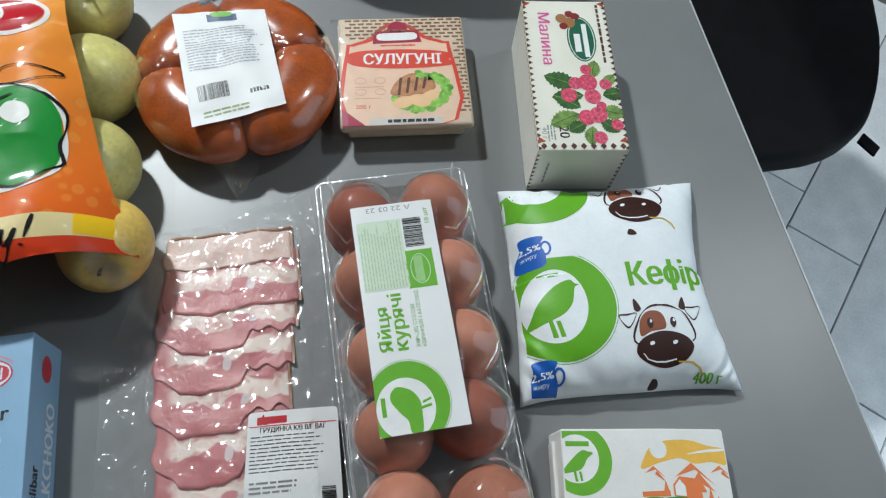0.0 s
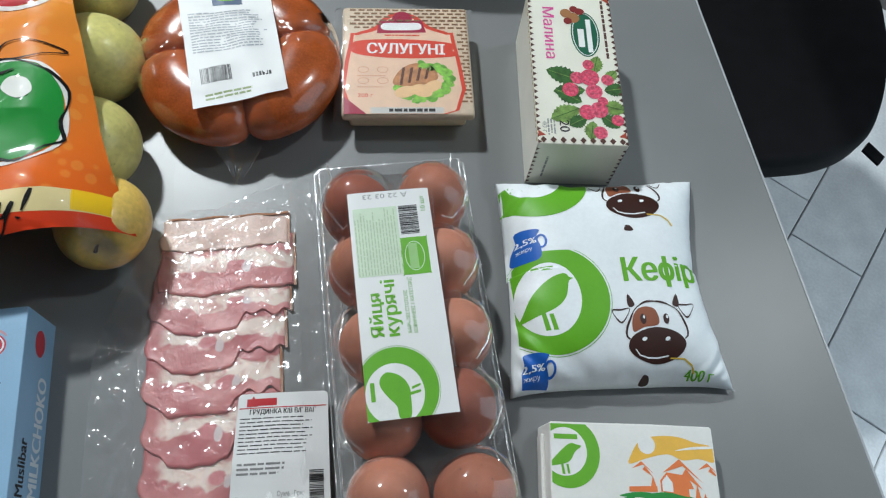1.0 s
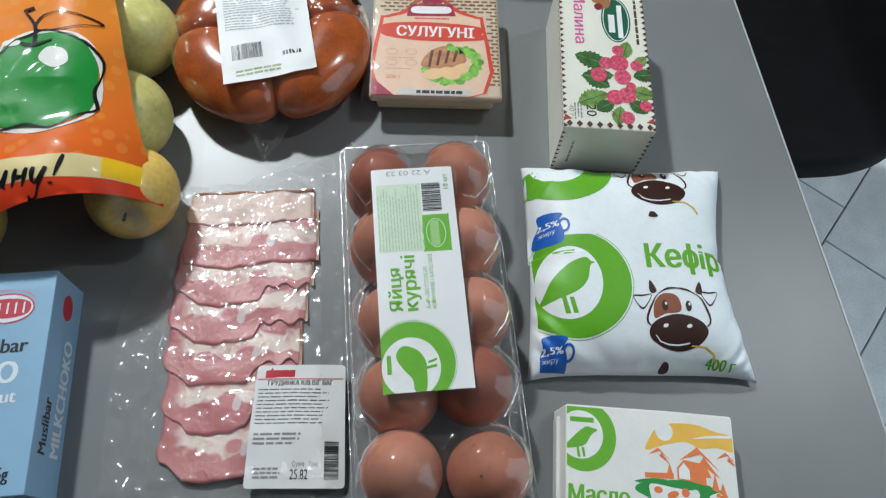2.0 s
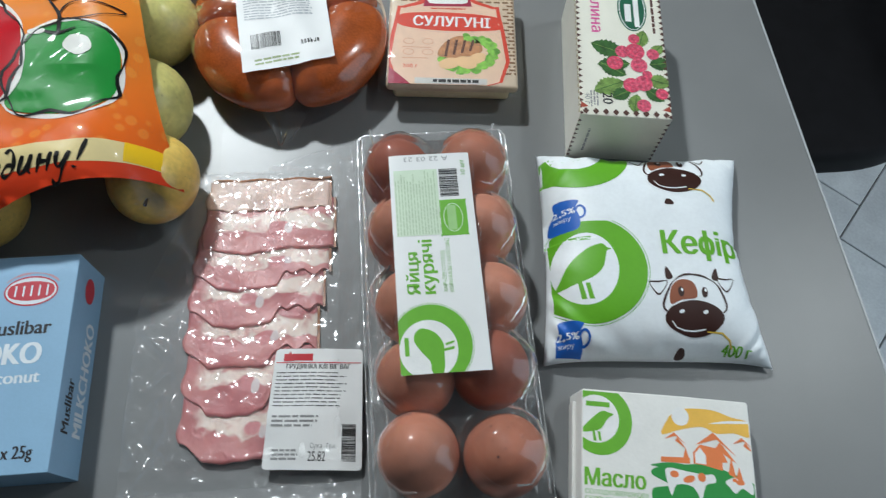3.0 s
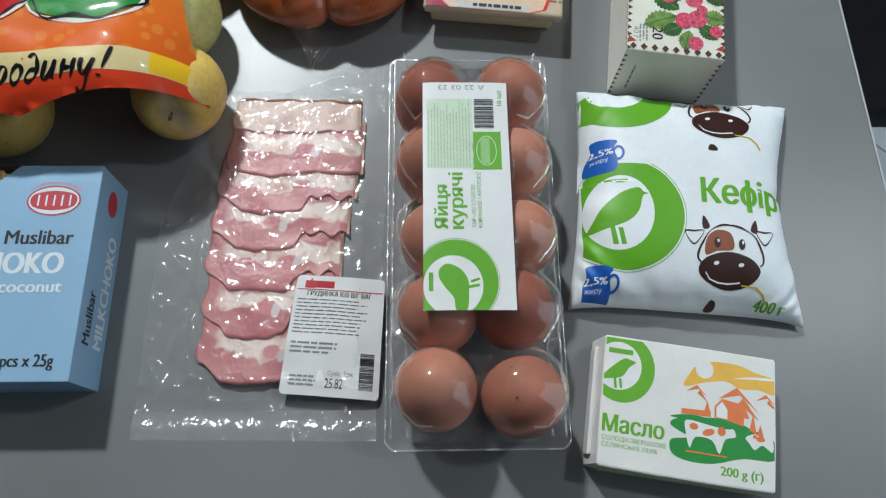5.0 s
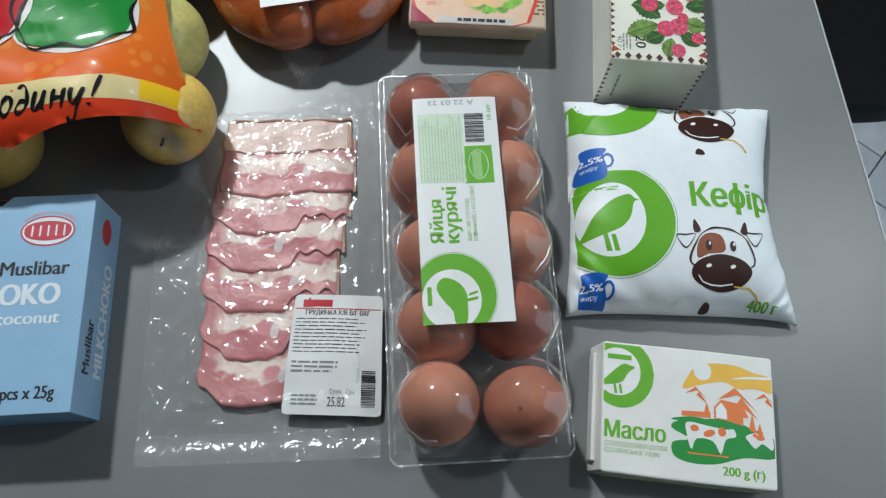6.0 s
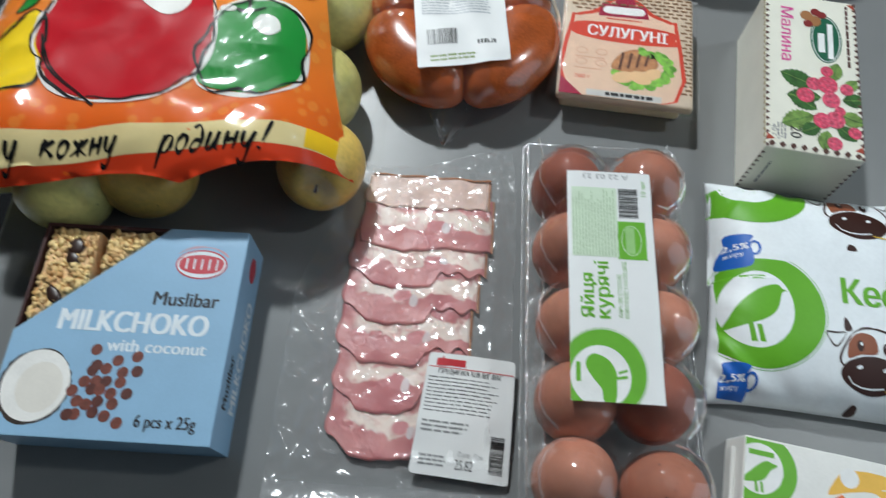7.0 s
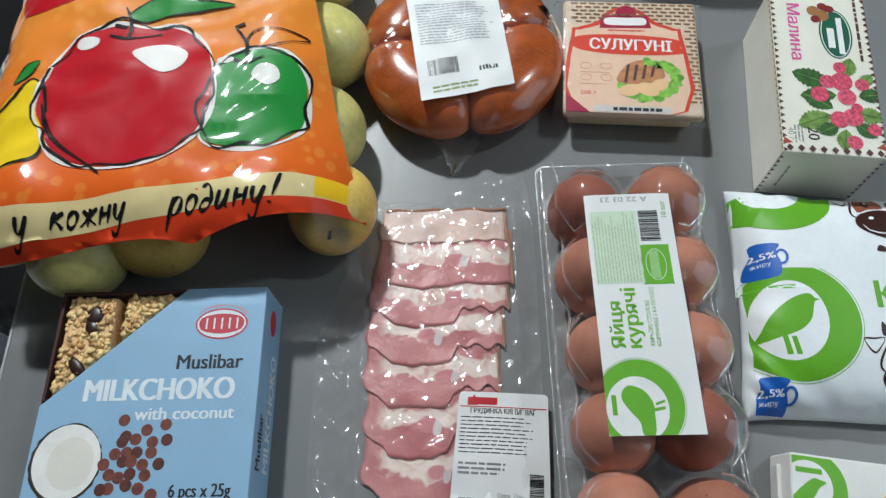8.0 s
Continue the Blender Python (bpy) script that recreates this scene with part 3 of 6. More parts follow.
def kefir_pouch():
    ob = thing("kefir_pouch", pose(0.203, 0.304, TOP, 0, 0, 9), "plump white plastic pouch with green and brown print", "milk pouch")
    white = foil("white_pouch_foil", (0.84, 0.88, 0.9), 0.46, 0.0, 0.35)
    bm = bmesh.new()
    n = 112
    top_rows, low_rows = [], []
    for j in range(n + 1):
        v = -1 + 2 * j / n
        a, b = [], []
        for i in range(n + 1):
            u = -1 + 2 * i / n
            right, left = 69.5 - 13.5 * (1 - abs(v + 0.1) ** 1.6) + (2 * max(0, -v)), -70.0 + 3.0 * (1 - v * v) + 1.5 * v
            x = (left + right) / 2 + u * (right - left) / 2
            hi, lo = 75.5 - 7.0 * (1 - u * u), -75.0 + 4.0 * (1 - u**4)
            y = (hi + lo) / 2 + v * (hi - lo) / 2
            a.append(bm.verts.new(Vector((x, y, pouch_height(x, y))) * 0.001))
            rim = i in (0, n) or j in (0, n)
            b.append(a[-1] if rim else bm.verts.new(Vector((x, y, 4.0 * (1 - (1 - u**6) * (1 - v**6)))) * 0.001))
        top_rows.append(a)
        low_rows.append(b)
    for j in range(n):
        for i in range(n):
            bm.faces.new((top_rows[j][i], top_rows[j][i + 1], top_rows[j + 1][i + 1], top_rows[j + 1][i]))
            bm.faces.new((low_rows[j][i], low_rows[j + 1][i], low_rows[j + 1][i + 1], low_rows[j][i + 1]))
    part("pouch_body", bm, white, ob, smooth=True)
    blue, brown, tan = foil("blue_foil_print", (0.012, 0.12, 0.5), 0.46, 0.0, 0.35), foil("dark_brown_foil_print", (0.04, 0.012, 0.008), 0.46, 0.0, 0.35), foil("tan_foil_print", (0.28, 0.085, 0.04), 0.46, 0.0, 0.35)
    straw = foil("yellow_foil_print", (0.75, 0.5, 0.06), 0.46, 0.0, 0.35)

    def put(name, bm, mat, lift=0.3):
        for co, no in (((-66.3, 0, 0), (1, 0.02, 0)), ((0, 65, 0), (0, -1, 0)), ((0, -71.5, 0), (0, 1, 0))):
            bmesh.ops.bisect_plane(bm, geom=bm.verts[:] + bm.edges[:] + bm.faces[:], plane_co=co, plane_no=no, clear_inner=True)
        return printed(name, bm, mat, ob, pouch_height, lift * 0.5 + 0.06, 1.4, smooth=True)

    green = GREEN_FOIL
    # ring mark, cut straight along its upper side
    mark = shapes([oval(-43, -20.5, 33.5, 34, n=48)])
    bmesh.ops.bisect_plane(mark, geom=mark.verts[:] + mark.edges[:] + mark.faces[:], plane_co=(-40, 11.5, 0), plane_no=(-0.03, -1, 0), clear_inner=True)
    put("printed_ring", mark, green)
    line = ring(-43, -20.5, 34.8, 35.3, 0.35, 56)
    bmesh.ops.bisect_plane(line, geom=line.verts[:] + line.edges[:] + line.faces[:], plane_co=(-40, 11.5, 0), plane_no=(-0.03, -1, 0), clear_inner=True)
    put("printed_line", line, green)
    put("printed_disc", shapes([oval(-46.5, -19.8, 19.6, 23.6, n=40)]), white, 0.4)
    put("printed_emblem", shapes([smooth_loop([(-36.5, -4.5), (-33, -7.2), (-30.5, -8.2), (-33.5, -10), (-36, -19.5), (-42, -26), (-52, -30), (-63.5, -33), (-61.5, -27), (-56, -17), (-46, -8)], 4)]), green, 0.55)
    put("printed_stalk", shapes([[(-52, -29), (-49.5, -29), (-47, -40), (-50, -40)], [(-47.5, -30), (-45, -30), (-42.6, -40), (-45.4, -40)]]), green, 0.55)
    put("brand_bar", shapes([rect(-55, -42, -1.4, 1.2)]), green, 0.55)
    upper = shapes([oval(-43, 70.5, 34, 34, n=48)])
    put("printed_ring", upper, green)
    put("printed_disc", shapes([oval(-46, 74, 20, 22, n=36)]), white, 0.4)
    for cx, cy in ((-55.0, 18), (-57.0, -63)):
        put("printed_jug", shapes([smooth_loop([(cx - 6.5, cy + 10.5), (cx + 7, cy + 9.5), (cx + 5.5, cy + 4.5), (cx + 7.5, cy - 3.5), (cx + 5.5, cy - 11), (cx - 8.5, cy - 11), (cx - 9.5, cy - 3.5), (cx - 6.5, cy + 3.5)], 4)]), blue, 0.6)
        put("printed_handle", ring(cx + 8, cy + 1, 3.6, 5.0, 1.4, 24), blue, 0.7)
        put("lettering", words("2,5%", cx - 7.5, cy - 0.2, 12.6, 4.0, 4, weight=0.03), white, 0.8)
        put("lettering", words("жиру", cx - 7, cy - 4.6, 9.5, 2.7, 4), white, 0.8)
    put("lettering", words("Кефір", 1.6, -11, 49, 15.5, 1, weight=0.03), green)
    put("lettering", words("400 г", 34, -69.5, 18.5, 5.2, -4, weight=0.03), green)
    # plain ovals in the place of a drawn face
    for cy in (-39.5, 55.0):
        put("printed_oval", shapes([smooth_loop([(-1.5, cy - 12), (3, cy - 18), (15, cy - 22), (28, cy - 19), (34.5, cy - 11), (29, cy - 4), (16, cy - 1), (3, cy - 5)], 5)]), brown, 0.4)
        put("printed_patch", shapes([smooth_loop([(2.2, cy - 3.5), (3, cy + 6), (9, cy + 11.5), (17, cy + 10), (18.5, cy + 1), (9, cy - 1)], 5)]), tan, 0.3)
        arc = smooth_loop([(-0.2, cy - 8), (2.5, cy + 7), (10, cy + 14), (18, cy + 15), (26, cy + 13), (33, cy + 7), (34, cy - 8)], 6)
        put("printed_outline", stroke(arc[:19], 1.2, False), brown, 0.45)
        put("printed_outline", stroke(arc[18:37], 1.2, False), brown, 0.45)
        for sx in (-1, 1):
            ex, ey = 17.0 + sx * 21, cy + 8.5 + sx * 1.5
            put("printed_loop", stroke(smooth_loop([(ex - 5.5, ey + 2.5), (ex, ey + 3), (ex + 5.5, ey + 3.5), (ex + 1, ey - 4), (ex - 2, ey - 4)], 4), 0.9), brown, 0.45)
            put("printed_tip", shapes([smooth_loop([(17 + sx * 12, cy + 13.5), (17 + sx * 15.5, cy + 20), (17 + sx * 16.5, cy + 14), (17 + sx * 15, cy + 11.5)], 4)]), brown, 0.45)
        for ex in (9.0, 23.5):
            put("printed_dot", shapes([oval(ex, cy + 4.0, 1.9, 3.2, n=16)]), brown, 0.6)
            put("printed_glint", shapes([oval(ex + 0.6, cy + 5.2, 0.7, 1.1, n=10)]), white, 0.7)
            put("printed_glint", shapes([oval(ex - 0.5, cy - 8.0, 1.7, 1.1, 20, 12)]), white, 0.7)
        put("printed_curve", stroke([(2.5, cy - 13.5), (5, cy - 17), (10, cy - 18.6), (16, cy - 18.8), (23, cy - 17.6)], 0.8, False), white, 0.7)
        put("printed_bell", shapes([smooth_loop([(9, cy - 27), (11.5, cy - 28), (12.5, cy - 31), (7, cy - 31), (7.5, cy - 28)], 4)]), brown)
        put("printed_straw", stroke([(24, cy - 19), (33, cy - 19.5), (38, cy - 23), (40, cy - 27)], 1.0, False), straw, 0.5)
    return ob


kefir_pouch()


# ---- butter ----
def butter():
    ob = thing("butter_pack", pose(0.2155, 0.173, TOP, 0, 0, 4.5), "foil-wrapped white block of butter with green and orange print", "butter")
    outline = [(-48, -35), (-46.6, -36), (-16, -36.2), (16, -36), (46, -36), (47.4, -34.8), (48, -10), (47.8, 34.8), (46.6, 36), (10, 36.2), (-20, 36), (-46.8, 35.8), (-48, 34.6), (-48.4, 0)]
    wrap = plain("white_foil_paper", (0.8, 0.79, 0.75), rough=0.42, vary=0.04, scale=50, fine=500, bump=0.3)
    bm = prism(outline, 0, 21)
    bmesh.ops.bevel(bm, geom=[e for e in bm.edges if abs(e.verts[0].co.z - e.verts[1].co.z) < 1e-6], offset=0.0012, segments=2, profile=0.5, affect="EDGES")
    for v in bm.verts:
        v.co.x += 0.0006 * noise.noise(v.co * 90) - (0.0025 if v.co.x < -0.04 and v.co.z < 0.012 else 0)
        v.co.y += 0.0007 * noise.noise(v.co * 110 + Vector((5, 1, 2)))
    part("wrapper", bm, wrap, ob, smooth=False)
    # folded end flap and long seam of the wrapper
    flap = box_bm(-0.0516, -0.0492, -0.030, 0.030, 0.002, 0.0125, 0.0008)
    part("end_flap", flap, wrap, ob, "folded white foil flap")
    part("seam", box_bm(-0.045, 0.045, -0.0372, -0.0358, 0.009, 0.0105, 0.0003), ink("pale_olive_ink", (0.45, 0.52, 0.25)), ob, "olive green line along the side")
    z = flat_at(21.0)
    clip = (-47.2, 46.6, -34.4, 34.4)
    put = lambda name, bm, mat, lift=0.12: printed(name, bm, mat, ob, z, lift, 0, clip)
    yellow, orange, grass = ink("yellow_ink", (0.85, 0.48, 0.06)), ink("orange_ink", (0.8, 0.2, 0.05)), ink("grass_green_ink", (0.01, 0.27, 0.04))
    put("printed_ring", shapes([oval(-37.6, 18.5, 18.2, 19.5, n=48)]), GREEN)
    put("printed_disc", shapes([oval(-39.6, 19, 12.8, 13.4, n=40)]), WHITE_INK, 0.2)
    put("printed_emblem", shapes([smooth_loop([(-33, 23), (-30, 22), (-33.5, 19), (-37, 13.5), (-43, 11.5), (-49, 11), (-46, 15), (-40, 21), (-36, 23.6)], 4)]), GREEN, 0.28)
    put("printed_stalk", shapes([[(-42, 12), (-40.6, 12), (-39.6, 6.5), (-41.2, 6.5)], [(-39, 12), (-37.6, 12), (-36.8, 6.8), (-38.2, 6.8)]]), GREEN, 0.28)
    put("brand_bar", shapes([rect(-45.5, -32, 25.8, 28.6)]), GREEN, 0.28)
    put("lettering", words("Масло", -46, -17.2, 33, 9.0, 0, weight=0.03), GREEN)
    put("lettering", words("СОЛОДКОВЕРШКОВЕ", -46, -21.6, 34.5, 2.3), GREEN)
    put("lettering", words("СЕЛЯНСЬКЕ 73,0%", -46, -25.2, 30, 2.3), GREEN)
    put("lettering", words("200 g (г)", 18, -30.6, 22.5, 4.6, weight=0.03), GREEN)
    put("printed_sky", shapes([smooth_loop([(-3, 13.5), (0, 21), (4, 26), (12, 29.2), (26, 29.6), (37, 26.5), (46, 24.4), (46.4, 16), (38, 17.5), (28, 16.5), (20, 19.5), (8, 17)], 4)]), yellow)
    put("printed_disc", shapes([oval(8, 24.4, 5.0, 5.2)]), WHITE_INK, 0.2)
    put("printed_cloud", shapes([smooth_loop([(24, 21.6), (34, 24), (46, 24.8), (46, 23.6), (34, 22.6)], 4)]), WHITE_INK, 0.2)
    for mx, my, w in ((4, 15.2, 9), (26, 17, 17), (42, 15.5, 9)):
        put("printed_peak", shapes([[(mx - w * 0.6, my - w * 0.45), (mx, my), (mx + w * 0.75, my - w * 0.75), (mx + w * 0.1, my - w * 0.22)], [(mx + w * 0.2, my - w * 0.3), (mx + w * 0.7, my - w * 0.95), (mx + w * 0.05, my - w * 0.5)]]), orange, 0.24)
    put("printed_field", shapes([smooth_loop([(-9.5, -8.5), (-6, -4.5), (10, -1.8), (24, -1), (33, -4), (46.4, -9), (46.4, -19), (30, -20.5), (14, -25.5), (0, -26), (-8.5, -23), (-9, -16), (0, -13.5)], 4)]), grass)
    put("printed_hill", shapes([smooth_loop([(-10, -3.8), (0, -1.6), (9, -2.2), (0, -4.4)], 4)]), grass, 0.2)
    put("printed_house", shapes([[(14, -1), (14, 5), (18, 9.6), (30, 8), (33, 1), (30, 1), (30, -3.5), (20, -1.5)], [(-4, -1.5), (-4, 1.2), (12, 2), (12, -1.2)], [(8, 0), (10, 7.5), (12, 0)], [(33, -5), (35, 4), (37, -7)], [(37, -7), (39, -1), (41, -9)]]), orange, 0.22)
    put("printed_wall", shapes([[(15, -0.6), (15, 4.6), (18, 8), (21, 4), (21, -1)]]), WHITE_INK, 0.3)
    put("printed_blot", shapes([smooth_loop([(-1, -4.5), (10, -5.5), (20, -6.5), (24.5, -6), (25.5, -10), (20, -12), (17, -20), (13, -13.5), (4, -13), (1, -19), (-1.5, -10)], 3), smooth_loop([(31, -9), (37, -6.4), (45, -7.5), (45.5, -15), (40, -12), (36, -15), (33, -12)], 3)]), WHITE_INK, 0.22)
    put("printed_blot", shapes([oval(3, -7.5, 2.4, 1.8), oval(11, -9.5, 3.4, 1.8, 20), oval(18, -8, 2.2, 2.4), oval(39, -9, 2.4, 1.4), oval(36, -8, 1.2, 1), rect(-1, 21, -21.4, -20.6)]), orange, 0.3)
    return ob


butter()


# ---- muesli bar box ----
def bar_box():
    ob = thing("muesli_bar_box", pose(-0.1801, 0.1553, TOP, 0, 0, 14), "pale blue cardboard box of muesli bars with a cut-away corner", "cereal box")
    card = plain("pale_blue_card", (0.27, 0.46, 0.64), rough=0.45, vary=0.05, scale=30, fine=900, bump=0.05)
    side = [(-60.5, -62), (60.5, -62), (60.5, 62), (14, 62), (-60.5, -5)]
    part("carton", prism(side, 0, 36, 0.5), card, ob)
    tray_brown = plain("dark_brown_card", (0.05, 0.014, 0.012), rough=0.5)
    part("tray", prism([(-60, -4.0), (13.4, 61.6), (-60, 61.6)], 0, 22), tray_brown, ob, "dark brown printed inner tray")
    for outline in ([(-60.3, -3), (-60.3, 61.9), (-58.6, 61.9), (-58.6, -1.5)], [(-58.5, 59.8), (-58.5, 61.9), (13, 61.9), (10.8, 59.8)]):
        part("tray_wall", prism(outline, 0, 35.2), tray_brown, ob, "dark brown tray edge")
    oats, chips = plain("baked_oats", (0.8, 0.5, 0.25), rough=0.6, vary=0.25, scale=300, fine=1500, bump=0.3), plain("dark_chocolate", (0.03, 0.012, 0.008), rough=0.35)
    rng = random.Random(12)
    for x0, x1 in ((-56.5, -28), (-22.5, 6)):
        low = max(-4.0, 0.9 * (x0 + 60.5) - 3.5)
        y1 = 58.5
        right_low = 0.9 * (x1 + 60.5) - 3.0
        bm = prism([(x0, low), (x1, right_low), (x1, y1), (x0, y1)], 20, 34.0, 1.5)
        bar = part("muesli_bar", bm, oats, ob, "golden baked oat bar with chocolate chips")
        flakes = bmesh.new()
        for _ in range(330):
            x, y = rng.uniform(x0 + 1, x1 - 1), rng.uniform(low, y1 - 1)
            if y < 0.9 * (x + 60.5) - 2.5:
                continue
            r = rng.uniform(1.6, 3.6)
            m = Matrix.Translation(Vector((x, y, 34.1 + rng.uniform(-0.4, 0.6))) * 0.001) @ Euler([rng.uniform(-0.5, 0.5), rng.uniform(-0.5, 0.5), rng.uniform(0, 6)]).to_matrix().to_4x4() @ Matrix.Diagonal((r * 0.001, r * 0.0007, 0.00045, 1))
            bmesh.ops.create_icosphere(flakes, subdivisions=1, radius=1, matrix=m)
        part("oat_topping", flakes, FLAKES, bar, "pale and golden oat flakes", True)["kind"] = "stuff"
        for _ in range(6):
            x, y = rng.uniform(x0 + 6, x1 - 5), rng.uniform(low + 8, y1 - 6)
            if y < 0.9 * (x + 60.5) + 3:
                continue
            m = Matrix.Translation(Vector((x, y, 34.4)) * 0.001) @ Matrix.Rotation(rng.uniform(0, 3), 4, "Z") @ Matrix.Diagonal((rng.uniform(0.005, 0.0075), rng.uniform(0.0038, 0.0055), 0.0013, 1))
            chip = bmesh.new()
            bmesh.ops.create_icosphere(chip, subdivisions=2, radius=1)
            for v in chip.verts:
                v.co *= 1 + 0.3 * noise.noise(v.co * 1.7 + Vector((x, y, 0)))
            chip.transform(m)
            part("chocolate_chip", chip, chips, bar, "dark chocolate chip", True)
    z = flat_at(36.0)
    clip = (-60, 60, -61.6, 61.6)
    put = lambda name, bm, mat, lift=0.12, label="": printed(name, bm, mat, ob, z, lift, 0, clip, label)
    dark, pale = ink("near_black_ink", (0.02, 0.02, 0.025)), ink("pale_blue_white_ink", (0.74, 0.8, 0.84))
    red = ink("oval_red_ink", (0.55, 0.04, 0.06))
    put("printed_oval", shapes([oval(36, 40, 14.2, 8.4, n=36)]), pale)
    put("printed_oval_ring", ring(36, 40, 15, 9.2, 0.9, 40), red, 0.2)
    put("brand_bar", shapes([smooth_loop([(24.5, 36.5), (24.2, 43.5), (36, 46), (47.8, 43.5), (47.5, 36.5), (36, 34)], 3)]), red, 0.2)
    put("brand_stripes", shapes([rect(27 + 4.4 * k, 28 + 4.4 * k, 36.8, 43.4) for k in range(5)]), pale, 0.28)
    put("brand_arc", stroke([(36 + 16.8 * math.cos(a * 0.1), 40 + 11.2 * math.sin(a * 0.1)) for a in range(5, 27)], 1.2, False), ink("pale_red_ink", (0.55, 0.3, 0.34)), 0.12)
    put("lettering", words("Muslibar", 13.5, 14.0, 37, 8.2, weight=0.025), dark)
    put("lettering", words("MILKCHOKO", -36, -3, 83, 12.2, weight=0.04), pale)
    put("lettering", words("with coconut", -6, -13.8, 54.5, 6.8, weight=0.03), pale)
    put("lettering", words("6 pcs x 25g", 18.5, -54.0, 32.5, 6.6, weight=0.025), dark)
    husk, flesh = plain("printed_coconut_husk", (0.035, 0.022, 0.016), vary=0.4, scale=300), plain("printed_coconut_flesh", (0.82, 0.8, 0.76), vary=0.08)
    cocoa = [plain("printed_chocolate_ball", (0.17, 0.045, 0.03), vary=0.35, scale=250), plain("printed_chocolate_ball_dark", (0.1, 0.025, 0.018), vary=0.35, scale=250)]
    put("printed_husk", shapes([[(x + 0.5 * math.sin(9 * i), y + 0.5 * math.cos(7 * i)) for i, (x, y) in enumerate(oval(-39.5, -35.5, 19.6, 20.8, n=44))]]), husk)
    put("printed_flesh", shapes([oval(-39.0, -35.0, 18.4, 19.6, n=40)]), flesh, 0.2)
    put("printed_hollow", shapes([oval(-36.6, -36, 12.5, 13.8, n=36)]), plain("printed_coconut_hollow", (0.76, 0.72, 0.65), vary=0.05), 0.26)
    balls = [(-12, -13.5), (-9, -21), (2, -19), (12, -18), (-10, -26), (-3, -25), (5, -25), (13, -26), (-14, -31), (-7, -31), (0, -31), (7, -31), (-17, -37), (-10, -37), (-3, -37), (4, -37), (10, -36), (-16, -43), (-9, -43), (-2, -43), (5, -42), (-13, -48), (-5, -48), (2, -49), (10, -51), (-18, -49)]
    for k, (x, y) in enumerate(balls):
        put("printed_ball", shapes([oval(x + rng.uniform(-1.6, 1.6), y + rng.uniform(-1.6, 1.6), 3.2, 3.2, n=16)]), cocoa[k % 3 % 2], 0.16 + 0.004 * k)
    m = Matrix.Translation((0.0607, 0, 0)) @ Matrix(((0, 0, 1, 0), (1, 0, 0, 0), (0, 1, 0, 0), (0, 0, 0, 1)))
    side_print("side_lettering", words("Muslibar", -40, 21.5, 30, 8, weight=0.02), dark, ob, m)
    side_print("side_lettering", words("MILKCHOKO", -40, 6, 66, 10, weight=0.03), pale, ob, m)
    side_print("side_oval", shapes([oval(45, 18, 8, 6)]), red, ob, m)
    return ob


FLAKES = plain("oat_flakes", (0.95, 0.6, 0.3), rough=0.5, vary=0.35, scale=160, fine=1500, bump=0.2)
flake_tree = FLAKES.node_tree
flake_bsdf = flake_tree.nodes["Principled BSDF"]
flake_tone, flake_ramp, flake_mix = flake_tree.nodes.new("ShaderNodeNewGeometry"), flake_tree.nodes.new("ShaderNodeValToRGB"), flake_tree.nodes.new("ShaderNodeMixRGB")
flake_ramp.color_ramp.elements[0].color, flake_ramp.color_ramp.elements[1].color = (0.78, 0.52, 0.32, 1), (1.0, 0.93, 0.82, 1)
flake_ramp.color_ramp.elements[1].position = 0.55
flake_tree.links.new(flake_tone.outputs["Random Per Island"], flake_ramp.inputs[0])
flake_mix.blend_type = "MULTIPLY"
flake_mix.inputs[0].default_value = 0.9
flake_tree.links.new(flake_bsdf.inputs["Base Color"].links[0].from_socket, flake_mix.inputs[1])
flake_tree.links.new(flake_ramp.outputs[0], flake_mix.inputs[2])
flake_tree.links.new(flake_mix.outputs[0], flake_bsdf.inputs["Base Color"])
bar_box()


